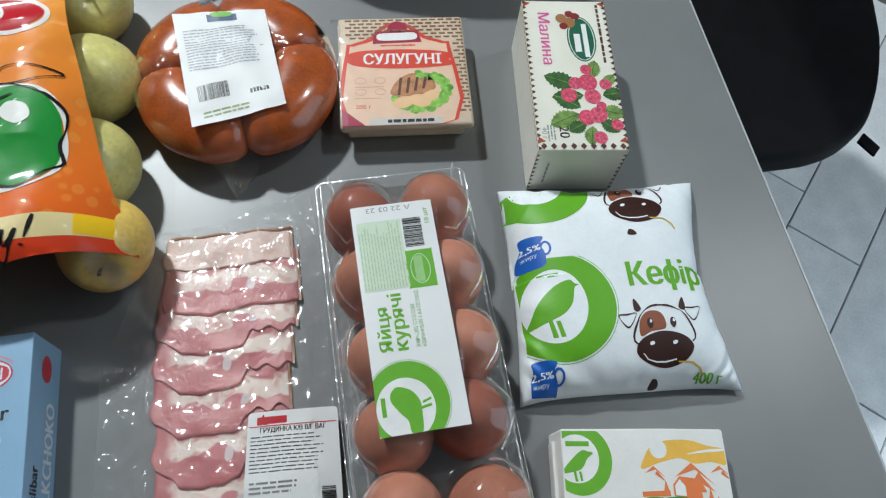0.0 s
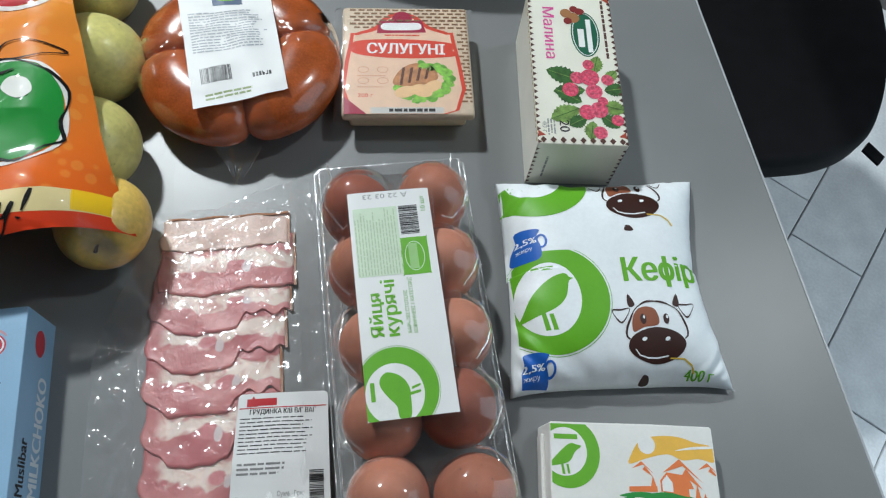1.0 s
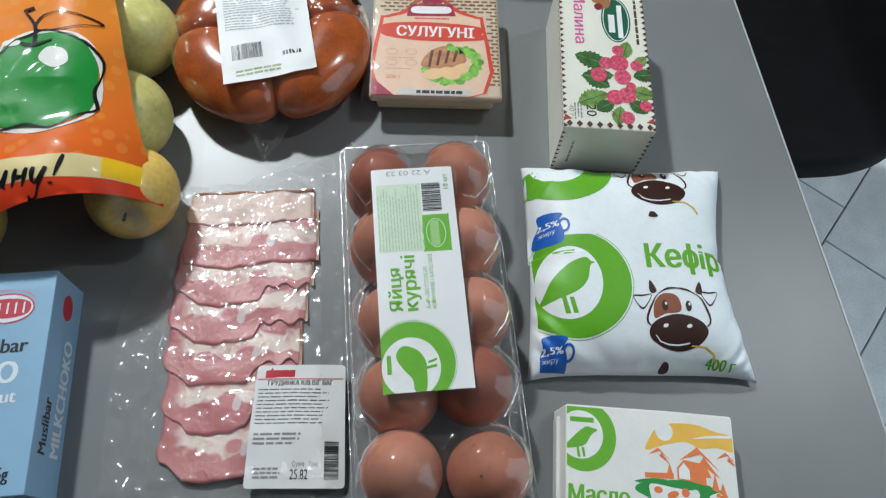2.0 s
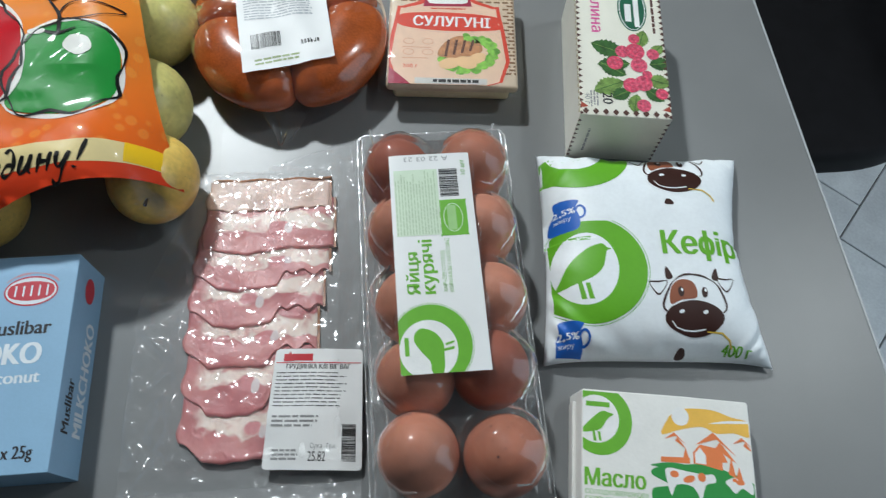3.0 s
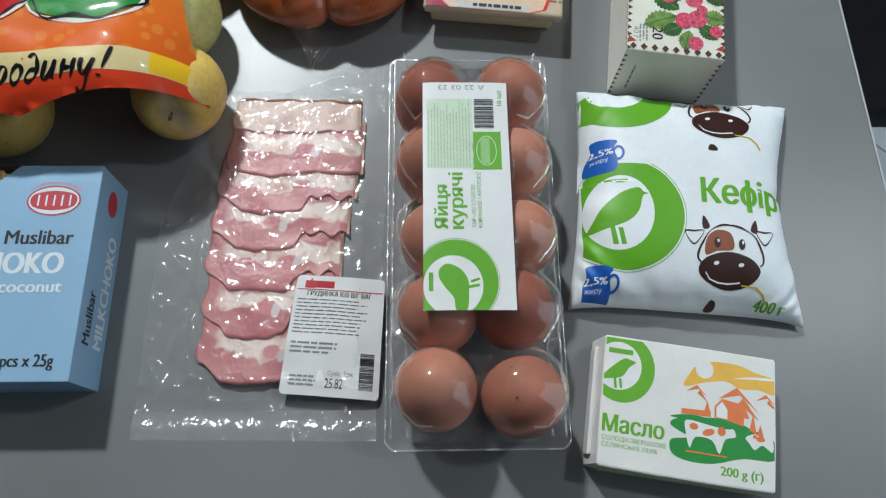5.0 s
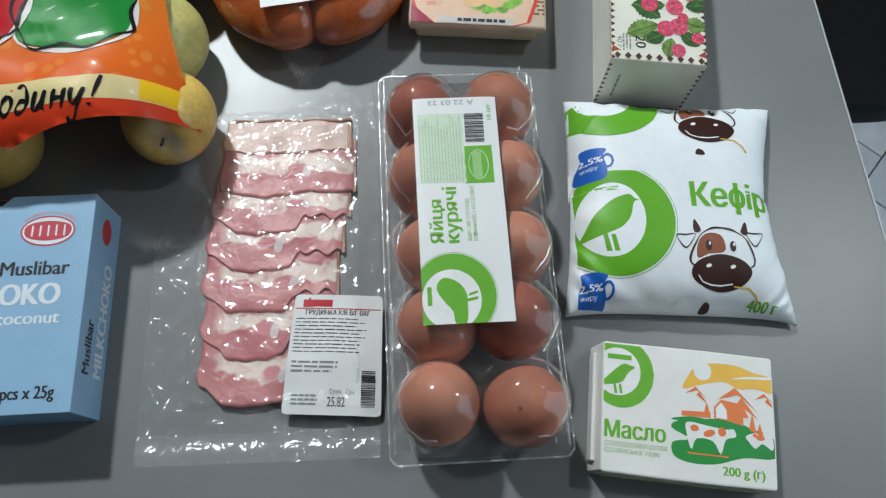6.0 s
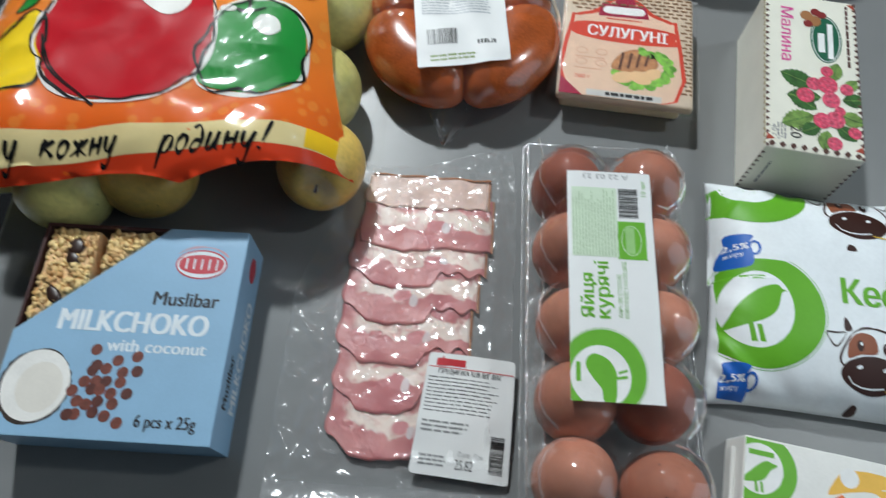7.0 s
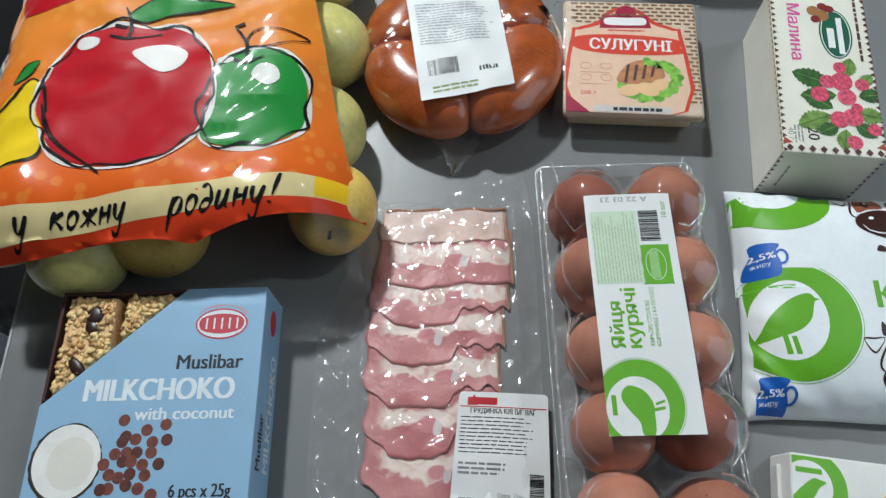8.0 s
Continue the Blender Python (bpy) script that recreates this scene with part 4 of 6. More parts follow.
# ---- tea box ----
def tea_box():
    ob = thing("tea_box", pose(0.1671, 0.4405, TOP, 0, 0, 6.5), "cream cardboard tea box with printed raspberries", "tea box")
    cream = plain("cream_card", (0.82, 0.8, 0.69), rough=0.3, vary=0.05, scale=40, fine=900, bump=0.06)
    part("carton", box_bm(-0.0298, 0.0298, -0.0635, 0.0635, 0, 0.05, 0.0005, 1), cream, ob)
    pink, brown = ink("pink_ink", (0.7, 0.1, 0.32)), ink("brown_border_ink", (0.09, 0.035, 0.025))
    dark_green = ink("bottle_green_ink", (0.005, 0.11, 0.055))
    leaf = [plain("printed_leaf", (0.03, 0.11, 0.02), vary=0.5, scale=220), plain("printed_leaf_light", (0.16, 0.28, 0.06), vary=0.5, scale=220)]
    berry = [plain("printed_raspberry", (0.62, 0.06, 0.12), vary=0.5, scale=420), plain("printed_raspberry_light", (0.68, 0.1, 0.17), vary=0.5, scale=420)]
    z = flat_at(50.0)
    put = lambda name, bm, mat, lift=0.12: printed(name, bm, mat, ob, z, lift, 0, (-29.6, 29.6, -63.2, 63.2))
    half = 29.6
    rows = []
    for k in range(26):
        y = -62 + 4.95 * k
        for sx in (-1, 1):
            rows.append([(sx * half, y - 1.7), (sx * (half - 2.6), y), (sx * half, y + 1.7)])
    for k in range(9):
        x = -26 + 6.5 * k
        rows.append([(x - 2.1, -60.5), (x, -63), (x + 2.1, -60.5), (x, -58)])
    put("printed_border", shapes(rows), brown)
    put("printed_corner", shapes([[(sx * 29, y0), (sx * 24, y0 + s * 1.2), (sx * 29, y0 + s * 5)] for sx in (-1, 1) for y0, s in ((-58, 1), (62.5, -1))]), ink("rust_ink", (0.4, 0.06, 0.03)), 0.16)
    put("lettering", words("Малина", -19.5, 52, 46, 7.8, -90, weight=0.02), pink)
    put("lettering", words("20", -14.5, -45, 9, 6.5, -90, weight=0.01), BLACK_INK)
    put("lettering", words("40 г", -26, -46, 9, 3.4, -90), GREY_INK)
    put("small_print", bars(-17.5, -44, 14, 6, 3, -90, 0.5, 9), GREY_INK)
    put("small_print", bars(24.5, 60, 62, 2.6, 1, -90, 0.7, 4), brown)
    put("printed_oval", shapes([oval(9.5, 28.5, 10.2, 20, n=40)]), dark_green)
    put("printed_oval_ring", ring(9.5, 28.5, 9.2, 19, 0.6, 40), WHITE_INK, 0.2)
    put("brand_bar", shapes([rect(10.5, 14, 12.5, 42), rect(4.2, 8.6, 17, 33)]), WHITE_INK, 0.2)
    put("printed_fruit", shapes([oval(2, 43, 4.6, 4.6), oval(-3, 47, 4, 4)]), ink("hazel_ink", (0.36, 0.16, 0.06)), 0.26)
    put("printed_fruit", shapes([oval(7, 49, 3.4, 3), oval(-2, 40, 3, 3), oval(3, 51, 3, 3)]), ink("dark_red_ink", (0.22, 0.02, 0.02)), 0.3)

    def leaf_shape(x, y, long, wide, turn):
        c, s = math.cos(radians(turn)), math.sin(radians(turn))
        pts = []
        for k in range(17):
            t = k / 16
            w = wide * math.sin(math.pi * t) ** 0.8 * (1 + 0.12 * (-1) ** k)
            pts.append((t * long, w))
        pts += [(x2, -w) for x2, w in pts[-2:0:-1]]
        return [(x + c * a - s * b, y + s * a + c * b) for a, b in pts]

    leaves = [(2, -12, 24, 7, 160), (0, -35, 22, 7, 205), (2, -30, 20, 6, 150), (12, -6, 16, 5, 75), (18, -20, 15, 5.5, 10), (16, -32, 15, 6, -15), (14, -40, 15, 5, -40), (8, -45, 15, 5, -100), (4, -42, 14, 5, -150), (20, -12, 12, 4, 50), (5, -20, 22, 6, 185)]
    for k, args in enumerate(leaves):
        put("printed_leaf", shapes([leaf_shape(*args)]), leaf[k % 2], 0.14 + 0.012 * k)
        x, y, long, wide, turn = args
        c, s = math.cos(radians(turn)), math.sin(radians(turn))
        put("printed_vein", stroke([(x + c * long * t / 6, y + s * long * t / 6) for t in range(7)], 0.5, False), leaf[(k + 1) % 2], 0.3)
    berries = [(9, 1.5, 4.6), (0.5, -10, 5.6), (9, -9.5, 7.6), (21, -11, 5.0), (-5, -20, 6.4), (11, -21, 6.6), (5, -38, 6.6), (13, -36, 7.0), (24.5, -44, 4.8), (12, -54, 5.4), (16, -29, 4.0)]
    for k, (x, y, r) in enumerate((x, y, 0.86 * r) for x, y, r in berries):
        put("printed_berry", shapes([oval(x, y, r, r * 1.05, n=20)]), berry[k % 2], 0.34 + 0.01 * k)
        drupes = [oval(x + r * 0.62 * math.cos(a * 1.05 + k), y + r * 0.62 * math.sin(a * 1.05 + k), r * 0.2, r * 0.2, n=8) for a in range(6)] + [oval(x, y, r * 0.2, r * 0.2, n=8)]
        put("printed_berry_texture", shapes(drupes), berry[(k + 1) % 2], 0.47)
    # end face: darker border triangles, plain lower panel
    m = Matrix.Translation((0, -0.0637, 0)) @ Matrix(((1, 0, 0, 0), (0, 0, -1, 0), (0, 1, 0, 0), (0, 0, 0, 1)))
    teeth = [[(sx * half, y - 1.6), (sx * half, y + 1.6), (sx * (half - 2.4), y)] for sx in (-1, 1) for y in range(4, 48, 5)]
    side_print("printed_border", shapes(teeth), brown, ob, m)
    side_print("small_print", bars(-21, 10, 30, 2.4, 1, 90, 0.6, 3), GREY_INK, ob, m)
    m = Matrix.Translation((-0.03, 0, 0)) @ Matrix(((0, 0, -1, 0), (-1, 0, 0, 0), (0, 1, 0, 0), (0, 0, 0, 1)))
    side_print("printed_border", shapes([[(-63 + 5 * k, 50), (-60.5 + 5 * k, 47.4), (-58 + 5 * k, 50)] for k in range(25)]), ink("pale_gold_ink", (0.5, 0.4, 0.16)), ob, m)
    return ob


tea_box()


# ---- cheese pack ----
def cheese_pack():
    ob = thing("cheese_pack", pose(0.0508, 0.4502, TOP, 0, 0, 9) @ Matrix.Scale(0.978, 4), "flat film-wrapped cheese block with a peach and red print", "cheese")
    kraft = plain("tan_printed_film", (0.7, 0.56, 0.42), rough=0.35, vary=0.12, scale=60, fine=600, bump=0.12, coat=0.3)
    # block inset below a raised top, shaped to put its front in shade
    part("cheese_block", box_bm(-0.043, 0.043, -0.0435, 0.046, 0, 0.0165, 0.003, 3), plain("pale_cheese", (0.72, 0.62, 0.42), rough=0.4, sub=0.1), ob, "pale cheese block under the label", True)
    bm = box_bm(-0.0475, 0.0475, -0.0505, 0.0505, 0.0165, 0.024, 0.003, 3)
    part("wrapped_top", bm, kraft, ob, smooth=True)
    peach, red, crimson = ink("peach_ink", (0.8, 0.56, 0.41), 0.35, coat=0.3), ink("scarlet_ink", (0.68, 0.06, 0.03), 0.35, coat=0.3), ink("crimson_ink", (0.36, 0.01, 0.05), 0.35)
    cream, wicker = ink("pale_cream_ink", (0.78, 0.66, 0.52), 0.35), ink("wicker_brown_ink", (0.22, 0.11, 0.05), 0.4)
    z = lambda x, y: 24.0 - 0.0006 * (max(0, abs(x) - 40) ** 2 + max(0, abs(y) - 43) ** 2) * 8
    put = lambda name, bm, mat, lift=0.12: printed(name, bm, mat, ob, z, lift, 6, (-46, 46, -49, 49))
    weave = []
    for r in range(26):
        y = 47 - 3.4 * r
        for c in range(14):
            x = -42 + 6.4 * c + (3.2 if r % 2 else 0)
            if y > 27 or x > 37:
                weave.append(rect(x, x + 4.6, y - 1.0, y + 0.7))
    put("printed_weave", shapes(weave), wicker)
    put("printed_panel_edge", shapes([smooth_loop([(-42, -46), (-42, 18), (-38, 24), (-24, 30), (-16, 40), (-4, 45), (8, 41), (18, 31), (32, 25), (36, 19), (36, -46)], 3)]), red, 0.18)
    put("printed_panel", shapes([smooth_loop([(-39.5, -46), (-39.5, 16), (-36, 22), (-22, 27), (-14, 37), (-4, 42), (6, 38), (16, 28.5), (30, 23), (33.5, 17), (33.5, -46)], 3)]), peach, 0.24)
    put("printed_plaque", shapes([[(-22, 24), (-20, 36), (12, 37), (15, 25)]]), crimson, 0.32)
    put("printed_plaque_top", shapes([smooth_loop([(-10, 36), (-8, 43), (-3, 45.5), (3, 43), (4, 36)], 3)]), crimson, 0.32)
    put("brand_bar", shapes([smooth_loop([(-17.5, 27.5), (-17, 33.5), (-3, 34), (10, 34), (10.5, 28), (-3, 27)], 3)]), WHITE_INK, 0.4)
    put("small_print", bars(-16, 22.8, 26, 1.8, 1, 0, 0.7, 2), red, 0.32)
    put("printed_band", shapes([smooth_loop([(-40, 6), (-38, 16), (-10, 18.4), (20, 17), (36, 13.6), (34, 8), (37, 3), (10, 0.5), (-20, 1.4)], 4)]), red, 0.36)
    put("lettering", words("СУЛУГУНІ", -29, 5.0, 57, 9.4, -1, weight=0.03), WHITE_INK, 0.45)
    dull = ink("dull_peach_ink", (0.66, 0.34, 0.23), 0.35)
    for ix in (-32, -18):
        for iy in (-10, -20):
            put("printed_icon", ring(ix, iy, 4.2, 3.0, 0.55, 12), dull, 0.32)
    put("small_print", bars(-36.5, -15.2, 22, 1.2, 1, 0, 0.7, 6), dull, 0.32)
    put("small_print", bars(-36.5, -25.2, 22, 1.2, 1, 0, 0.7, 8), dull, 0.32)
    put("lettering", words("200 г", -36, -34.5, 11, 3.2), red, 0.32)
    greens = [plain("printed_lettuce", (0.12, 0.36, 0.03), vary=0.4, scale=300), plain("printed_lettuce_light", (0.22, 0.5, 0.06), vary=0.4, scale=300)]
    rng = random.Random(2)
    for g in (0, 1):
        put("printed_lettuce", shapes([oval(10 + 20 * math.cos(a) + rng.uniform(-2, 2), -20 + 15 * math.sin(a) + rng.uniform(-2, 2), rng.uniform(2.4, 5.4), rng.uniform(2, 4), rng.uniform(0, 180), 10) for a in np.arange(-2.6, 1.7, 0.24)]), greens[g], 0.34 + 0.06 * g)
    put("printed_grill", shapes([smooth_loop([(-11, -22), (-5, -10), (6, -4), (18, -7), (22, -18), (10, -24), (-2, -25)], 4)]), plain("printed_toasted", (0.5, 0.22, 0.09), vary=0.35, scale=200), 0.42)
    put("printed_grill_marks", shapes([[(x, -22 + 0.3 * x), (x + 2, -22 + 0.3 * x), (x + 4.4, -8), (x + 2.4, -8)] for x in (-6, 0, 6, 12)]), ink("char_ink", (0.1, 0.03, 0.015)), 0.48)
    put("printed_slices", shapes([oval(-2, -30, 8, 5, 15), oval(10, -29, 8, 5.4, -20), oval(18, -25, 7, 4.6, 30)]), ink("pale_cheese_ink", (0.8, 0.52, 0.28)), 0.52)
    put("printed_strip", shapes([rect(-27, 25, -48.5, -43.5)]), ink("pale_grey_ink", (0.6, 0.58, 0.55), 0.35), 0.42)
    put("date_print", bars(-14, -44.6, 38, 2.6, 1, 0, 1.0, 7), BLACK_INK, 0.5)
    put("printed_corner", shapes([[(-46, -49), (-46, -34), (-30, -49)]]), crimson, 0.42)

    def over(x, y):
        e = min(54 - abs(x), 53 - abs(y))
        h = 16.0 + 9.4 * min(1.0, max(0.0, e / 6.0)) ** 0.5
        return (x, y, max(0.6, h + 0.5 * crinkle(x, y, 14, 4.0) * (1.0 if abs(x) > 36 else 0.3)))

    wrap = part("film", sheet_bm(-54, 52, -53, 53, 70, 60, over), SHRINK, ob, "clear crinkled outer film", True)
    wrap.visible_shadow = False
    return ob


cheese_pack()


# ---- sausage ring ----
def sausage_ring():
    ob = thing("sausage_ring", pose(-0.0655, 0.4315, TOP, 0, 0, 8), "ring of smoked brown sausages shrink-wrapped in clear film", "sausage")
    skin = plain("smoked_sausage_skin", (0.42, 0.09, 0.02), rough=0.22, vary=0.36, scale=55, fine=650, bump=0.12, sub=0.05, coat=0.7)
    spans = [(181, 284), (276, 384), (15, 109), (101, 190)]

    def tube(a0, a1):
        bm = bmesh.new()
        rows, n, m = [], 26, 22
        for i in range(n + 1):
            t = i / n
            a = radians(a0 + (a1 - a0) * (0.5 - 0.5 * math.cos(math.pi * t)) * 0.35 + (a1 - a0) * t * 0.65)
            fat = max(0.0, 1 - (2 * t - 1) ** 6) ** 0.45
            swell = 1.0 + 0.09 * math.sin(math.pi * t)
            rh, rv = 26.5 * fat * swell, 19.6 * fat * swell
            mean = 41.5 + 2.0 * math.sin(math.pi * t)
            row = []
            for k in range(m):
                p = 2 * math.pi * k / m
                r = mean + rh * math.cos(p)
                lump = 0.9 * noise.noise((r * 0.04 * math.cos(a), r * 0.04 * math.sin(a), p))
                row.append(bm.verts.new(Vector(((r + lump) * math.cos(a), (r + lump) * math.sin(a), 21.5 + rv * math.sin(p))) * 0.001))
            rows.append(row)
        for a, b in zip(rows, rows[1:]):
            for k in range(m):
                bm.faces.new((a[k], a[(k + 1) % m], b[(k + 1) % m], b[k]))
        bmesh.ops.remove_doubles(bm, verts=bm.verts[:], dist=1e-5)
        bmesh.ops.recalc_face_normals(bm, faces=bm.faces[:])
        return bm

    for a0, a1 in spans:
        part("sausage_link", tube(a0, a1), skin, ob, "", True)

    def over(x, y):
        r, a = math.hypot(x, y), math.degrees(math.atan2(y, x)) % 360
        d = abs(r - 41.5) / 30.5
        h = 19 + 23.0 * math.sqrt(max(0.0, 1 - d * d)) if d < 1 else 19 * max(0.0, 1 - (r - 71) / 5.0)
        if r < 42:
            h = 32 if d >= 1 else max(h, 32)
        h += 0.8 * crinkle(x, y, 16, 7.0) * (0.4 if d < 0.7 else 1.0)
        tail = math.exp(-((x - 2) / 12.0) ** 2) * max(0.0, -y - 62) / 20
        return max(0.7, h + 3 * tail)

    def place(u, v):
        r, a = v, radians(u)
        pull = 1.0 + 0.22 * math.exp(-(((u - 272) + 180) % 360 - 180) ** 2 / 160.0) * max(0.0, (r - 60) / 14.0)
        x, y = r * pull * math.cos(a), r * pull * math.sin(a)
        return (x, y, over(r * math.cos(a), r * math.sin(a)))

    film = sheet_bm(0, 360, 1, 70, 140, 46, place)
    bmesh.ops.remove_doubles(film, verts=film.verts[:], dist=1e-5)
    part("film", film, SAUSAGE_FILM, ob, "clear shrink film with a gathered tail", True).visible_shadow = False
    def tail(s, t):
        w = 28 * (1 - t) ** 1.3 + 6
        x = 2 + (s - 0.5) * w + 2.0 * t * math.sin(s * 9)
        return (x, -66 - 20 * t - 3 * math.sin(s * 13) * t, 11 * (1 - t) ** 2 + 2.2 + 2.4 * math.sin(s * 17 + t * 3) * (0.25 + 0.6 * t) * (1 - 0.4 * t))

    part("film_tail", sheet_bm(0, 1, 0, 1, 44, 26, tail), FILM, ob, "gathered clear film tail", True).visible_shadow = False
    lab = lambda x, y: 44.2 + 0.9 * math.sin(x * 0.07 + 1) * math.cos(y * 0.06) - 0.0003 * ((x + 2) ** 2) - 0.0002 * (y + 2) ** 2 + 1.3 * noise.noise((x * 0.07, y * 0.07, 0)) + 0.5 * crinkle(x, y, 22, 2.0)
    quad = [(-42, 36), (-20.5, -59), (38.5, -41), (21, 41)]

    def bent(bm):
        for v in bm.verts:
            s, t = v.co.x, v.co.y
            p = [Vector(q) for q in quad]
            q = (p[0] * (1 - s) + p[3] * s) * (1 - t) + (p[1] * (1 - s) + p[2] * s) * t
            v.co = (q.x, q.y, 0)
        return bm

    unit = lambda x0, x1, y0, y1: bent(shapes([rect(x0, x1, y0, y1)]))
    sheet = printed("label_sheet", unit(0, 1, 0, 1), PAPER, ob, lab, 0.0, 5, label="white paper weighing label", smooth=True)
    put = lambda name, bm, mat, lift=0.15: printed(name, bm, mat, sheet, lab, lift, 5)
    put("printed_logo", unit(0.36, 0.68, 0.03, 0.1), ink("dark_blue_ink", (0.01, 0.05, 0.14)))
    put("printed_logo_top", bent(shapes([oval(0.52, 0.03, 0.12, 0.03)])), GREEN, 0.2)
    text = bars(0, 0, 100, 62, 15, 0, 0.45, 21)
    text.transform(Matrix.Translation((0.08, 0.17, 0)) @ Matrix.Diagonal((0.0082, -0.0062, 1, 1)))
    put("small_print", bent(text), ink("faint_grey_ink", (0.4, 0.42, 0.45)))
    bm = stripes(0, 26, 0, 10, True, 5)
    bm.transform(Matrix.Translation((0.12, 0.68, 0)) @ Matrix.Diagonal((0.0125, 0.0135, 1, 1)))
    put("barcode", bent(bm), BLACK_INK)
    put("weight_print", bent(shapes([rect(0.66 + 0.035 * k, 0.685 + 0.035 * k, 0.79, 0.83) for k in range(6)])), BLACK_INK)
    low = bars(0, 0, 60, 8, 2, 0, 0.5, 5)
    low.transform(Matrix.Translation((0.14, 0.9, 0)) @ Matrix.Diagonal((0.009, -0.008, 1, 1)))
    put("small_print", bent(low), ink("olive_green_ink", (0.25, 0.33, 0.12)))
    return ob


sausage_ring()


# ---- bacon ----
def bacon_material():
    """A ragged band of fat behind a lobe of lean, with a pink fleck and a pale bit of gristle."""
    mat, tree, bsdf = nodes_of("bacon_slice")
    link = tree.links.new
    where, info = tree.nodes.new("ShaderNodeTexCoord"), tree.nodes.new("ShaderNodeObjectInfo")
    rnd = tree.nodes.new("ShaderNodeCombineXYZ")
    link(calc(tree, "MULTIPLY", info.outputs["Random"], 0.7), rnd.inputs[2])
    at = tree.nodes.new("ShaderNodeVectorMath")
    at.operation = "ADD"
    link(where.outputs["Object"], at.inputs[0])
    link(rnd.outputs[0], at.inputs[1])
    broad, mid, fine = (add(tree, "ShaderNodeTexNoise", Scale=k, Detail=3.0, Distortion=d) for k, d in ((38.0, 0.4), (110.0, 0.8), (420.0, 0.0)))
    for tex in (broad, mid, fine):
        link(at.outputs[0], tex.inputs["Vector"])
    split = tree.nodes.new("ShaderNodeSeparateXYZ")
    link(where.outputs["UV"], split.inputs[0])
    s, t = split.outputs["X"], split.outputs["Y"]

    def step(value, low, high):
        node = tree.nodes.new("ShaderNodeMapRange")
        node.interpolation_type = "SMOOTHSTEP"
        node.inputs["From Min"].default_value, node.inputs["From Max"].default_value = low, high
        link(value, node.inputs["Value"])
        return node.outputs[0]

    def blend(amount, one, two):
        node = tree.nodes.new("ShaderNodeMixRGB")
        for slot, value in zip(node.inputs, (amount, one, two)):
            if isinstance(value, tuple):
                slot.default_value = (*value, 1)
            else:
                link(value, slot)
        return node.outputs[0]

    ragged = calc(tree, "MULTIPLY_ADD", broad.outputs[0], 0.62, t)
    ragged = calc(tree, "MULTIPLY_ADD", mid.outputs[0], 0.3, ragged)
    ragged = calc(tree, "MULTIPLY_ADD", s, 0.12, ragged)
    fat = calc(tree, "MULTIPLY", step(ragged, 0.9, 0.97), step(calc(tree, "MULTIPLY_ADD", mid.outputs[0], 0.14, s), 0.14, 0.24))
    fat = calc(tree, "MULTIPLY", fat, calc(tree, "SUBTRACT", 1.0, step(ragged, 1.2, 1.32)))
    lean = blend(step(broad.outputs[0], 0.3, 0.7), (0.45, 0.125, 0.135), (0.57, 0.23, 0.22))
    lard = blend(step(mid.outputs[0], 0.5, 0.72), (0.8, 0.68, 0.6), (0.64, 0.38, 0.34))
    colour = blend(fat, lean, lard)

    def blot(cx, cy, rx, ry):
        dx, dy = calc(tree, "DIVIDE", calc(tree, "SUBTRACT", s, cx), rx), calc(tree, "DIVIDE", calc(tree, "SUBTRACT", t, cy), ry)
        d = calc(tree, "ADD", calc(tree, "MULTIPLY", dx, dx), calc(tree, "MULTIPLY", dy, dy))
        d = calc(tree, "MULTIPLY_ADD", mid.outputs[0], 1.6, d)
        return calc(tree, "SUBTRACT", 1.0, step(d, 1.3, 1.8))

    s = calc(tree, "ADD", s, calc(tree, "MULTIPLY_ADD", info.outputs["Random"], 0.24, -0.12))
    colour = blend(blot(0.52, 0.46, 0.08, 0.13), colour, (0.56, 0.2, 0.21))
    colour = blend(blot(0.6, 0.4, 0.035, 0.12), colour, (0.64, 0.56, 0.56))
    link(colour, bsdf.inputs["Base Color"])
    bsdf.inputs["Roughness"].default_value = 0.42
    bsdf.inputs["Subsurface Weight"].default_value = 0.1
    bsdf.inputs["Subsurface Radius"].default_value = (0.006, 0.003, 0.002)
    bsdf.inputs["Subsurface Scale"].default_value = 1.0
    relief = add(tree, "ShaderNodeBump", Strength=0.5, Distance=0.0014)
    link(calc(tree, "MULTIPLY_ADD", fine.outputs[0], 0.35, mid.outputs[0]), relief.inputs["Height"])
    link(relief.outputs[0], bsdf.inputs["Normal"])
    return mat


def slice_bm(place, nx, ny):
    """A grid bent by place(s, t) in millimetres that keeps s and t as its UV map."""
    bm = sheet_bm(0, 1, 0, 1, nx, ny, lambda s, t: (s * 1000, t * 1000, 0))
    layer = bm.loops.layers.uv.new("slice")
    for f in bm.faces:
        for c in f.loops:
            c[layer].uv = (c.vert.co.x, c.vert.co.y)
    for v in bm.verts:
        v.co = Vector(place(v.co.x, v.co.y)) * 0.001
    return bm


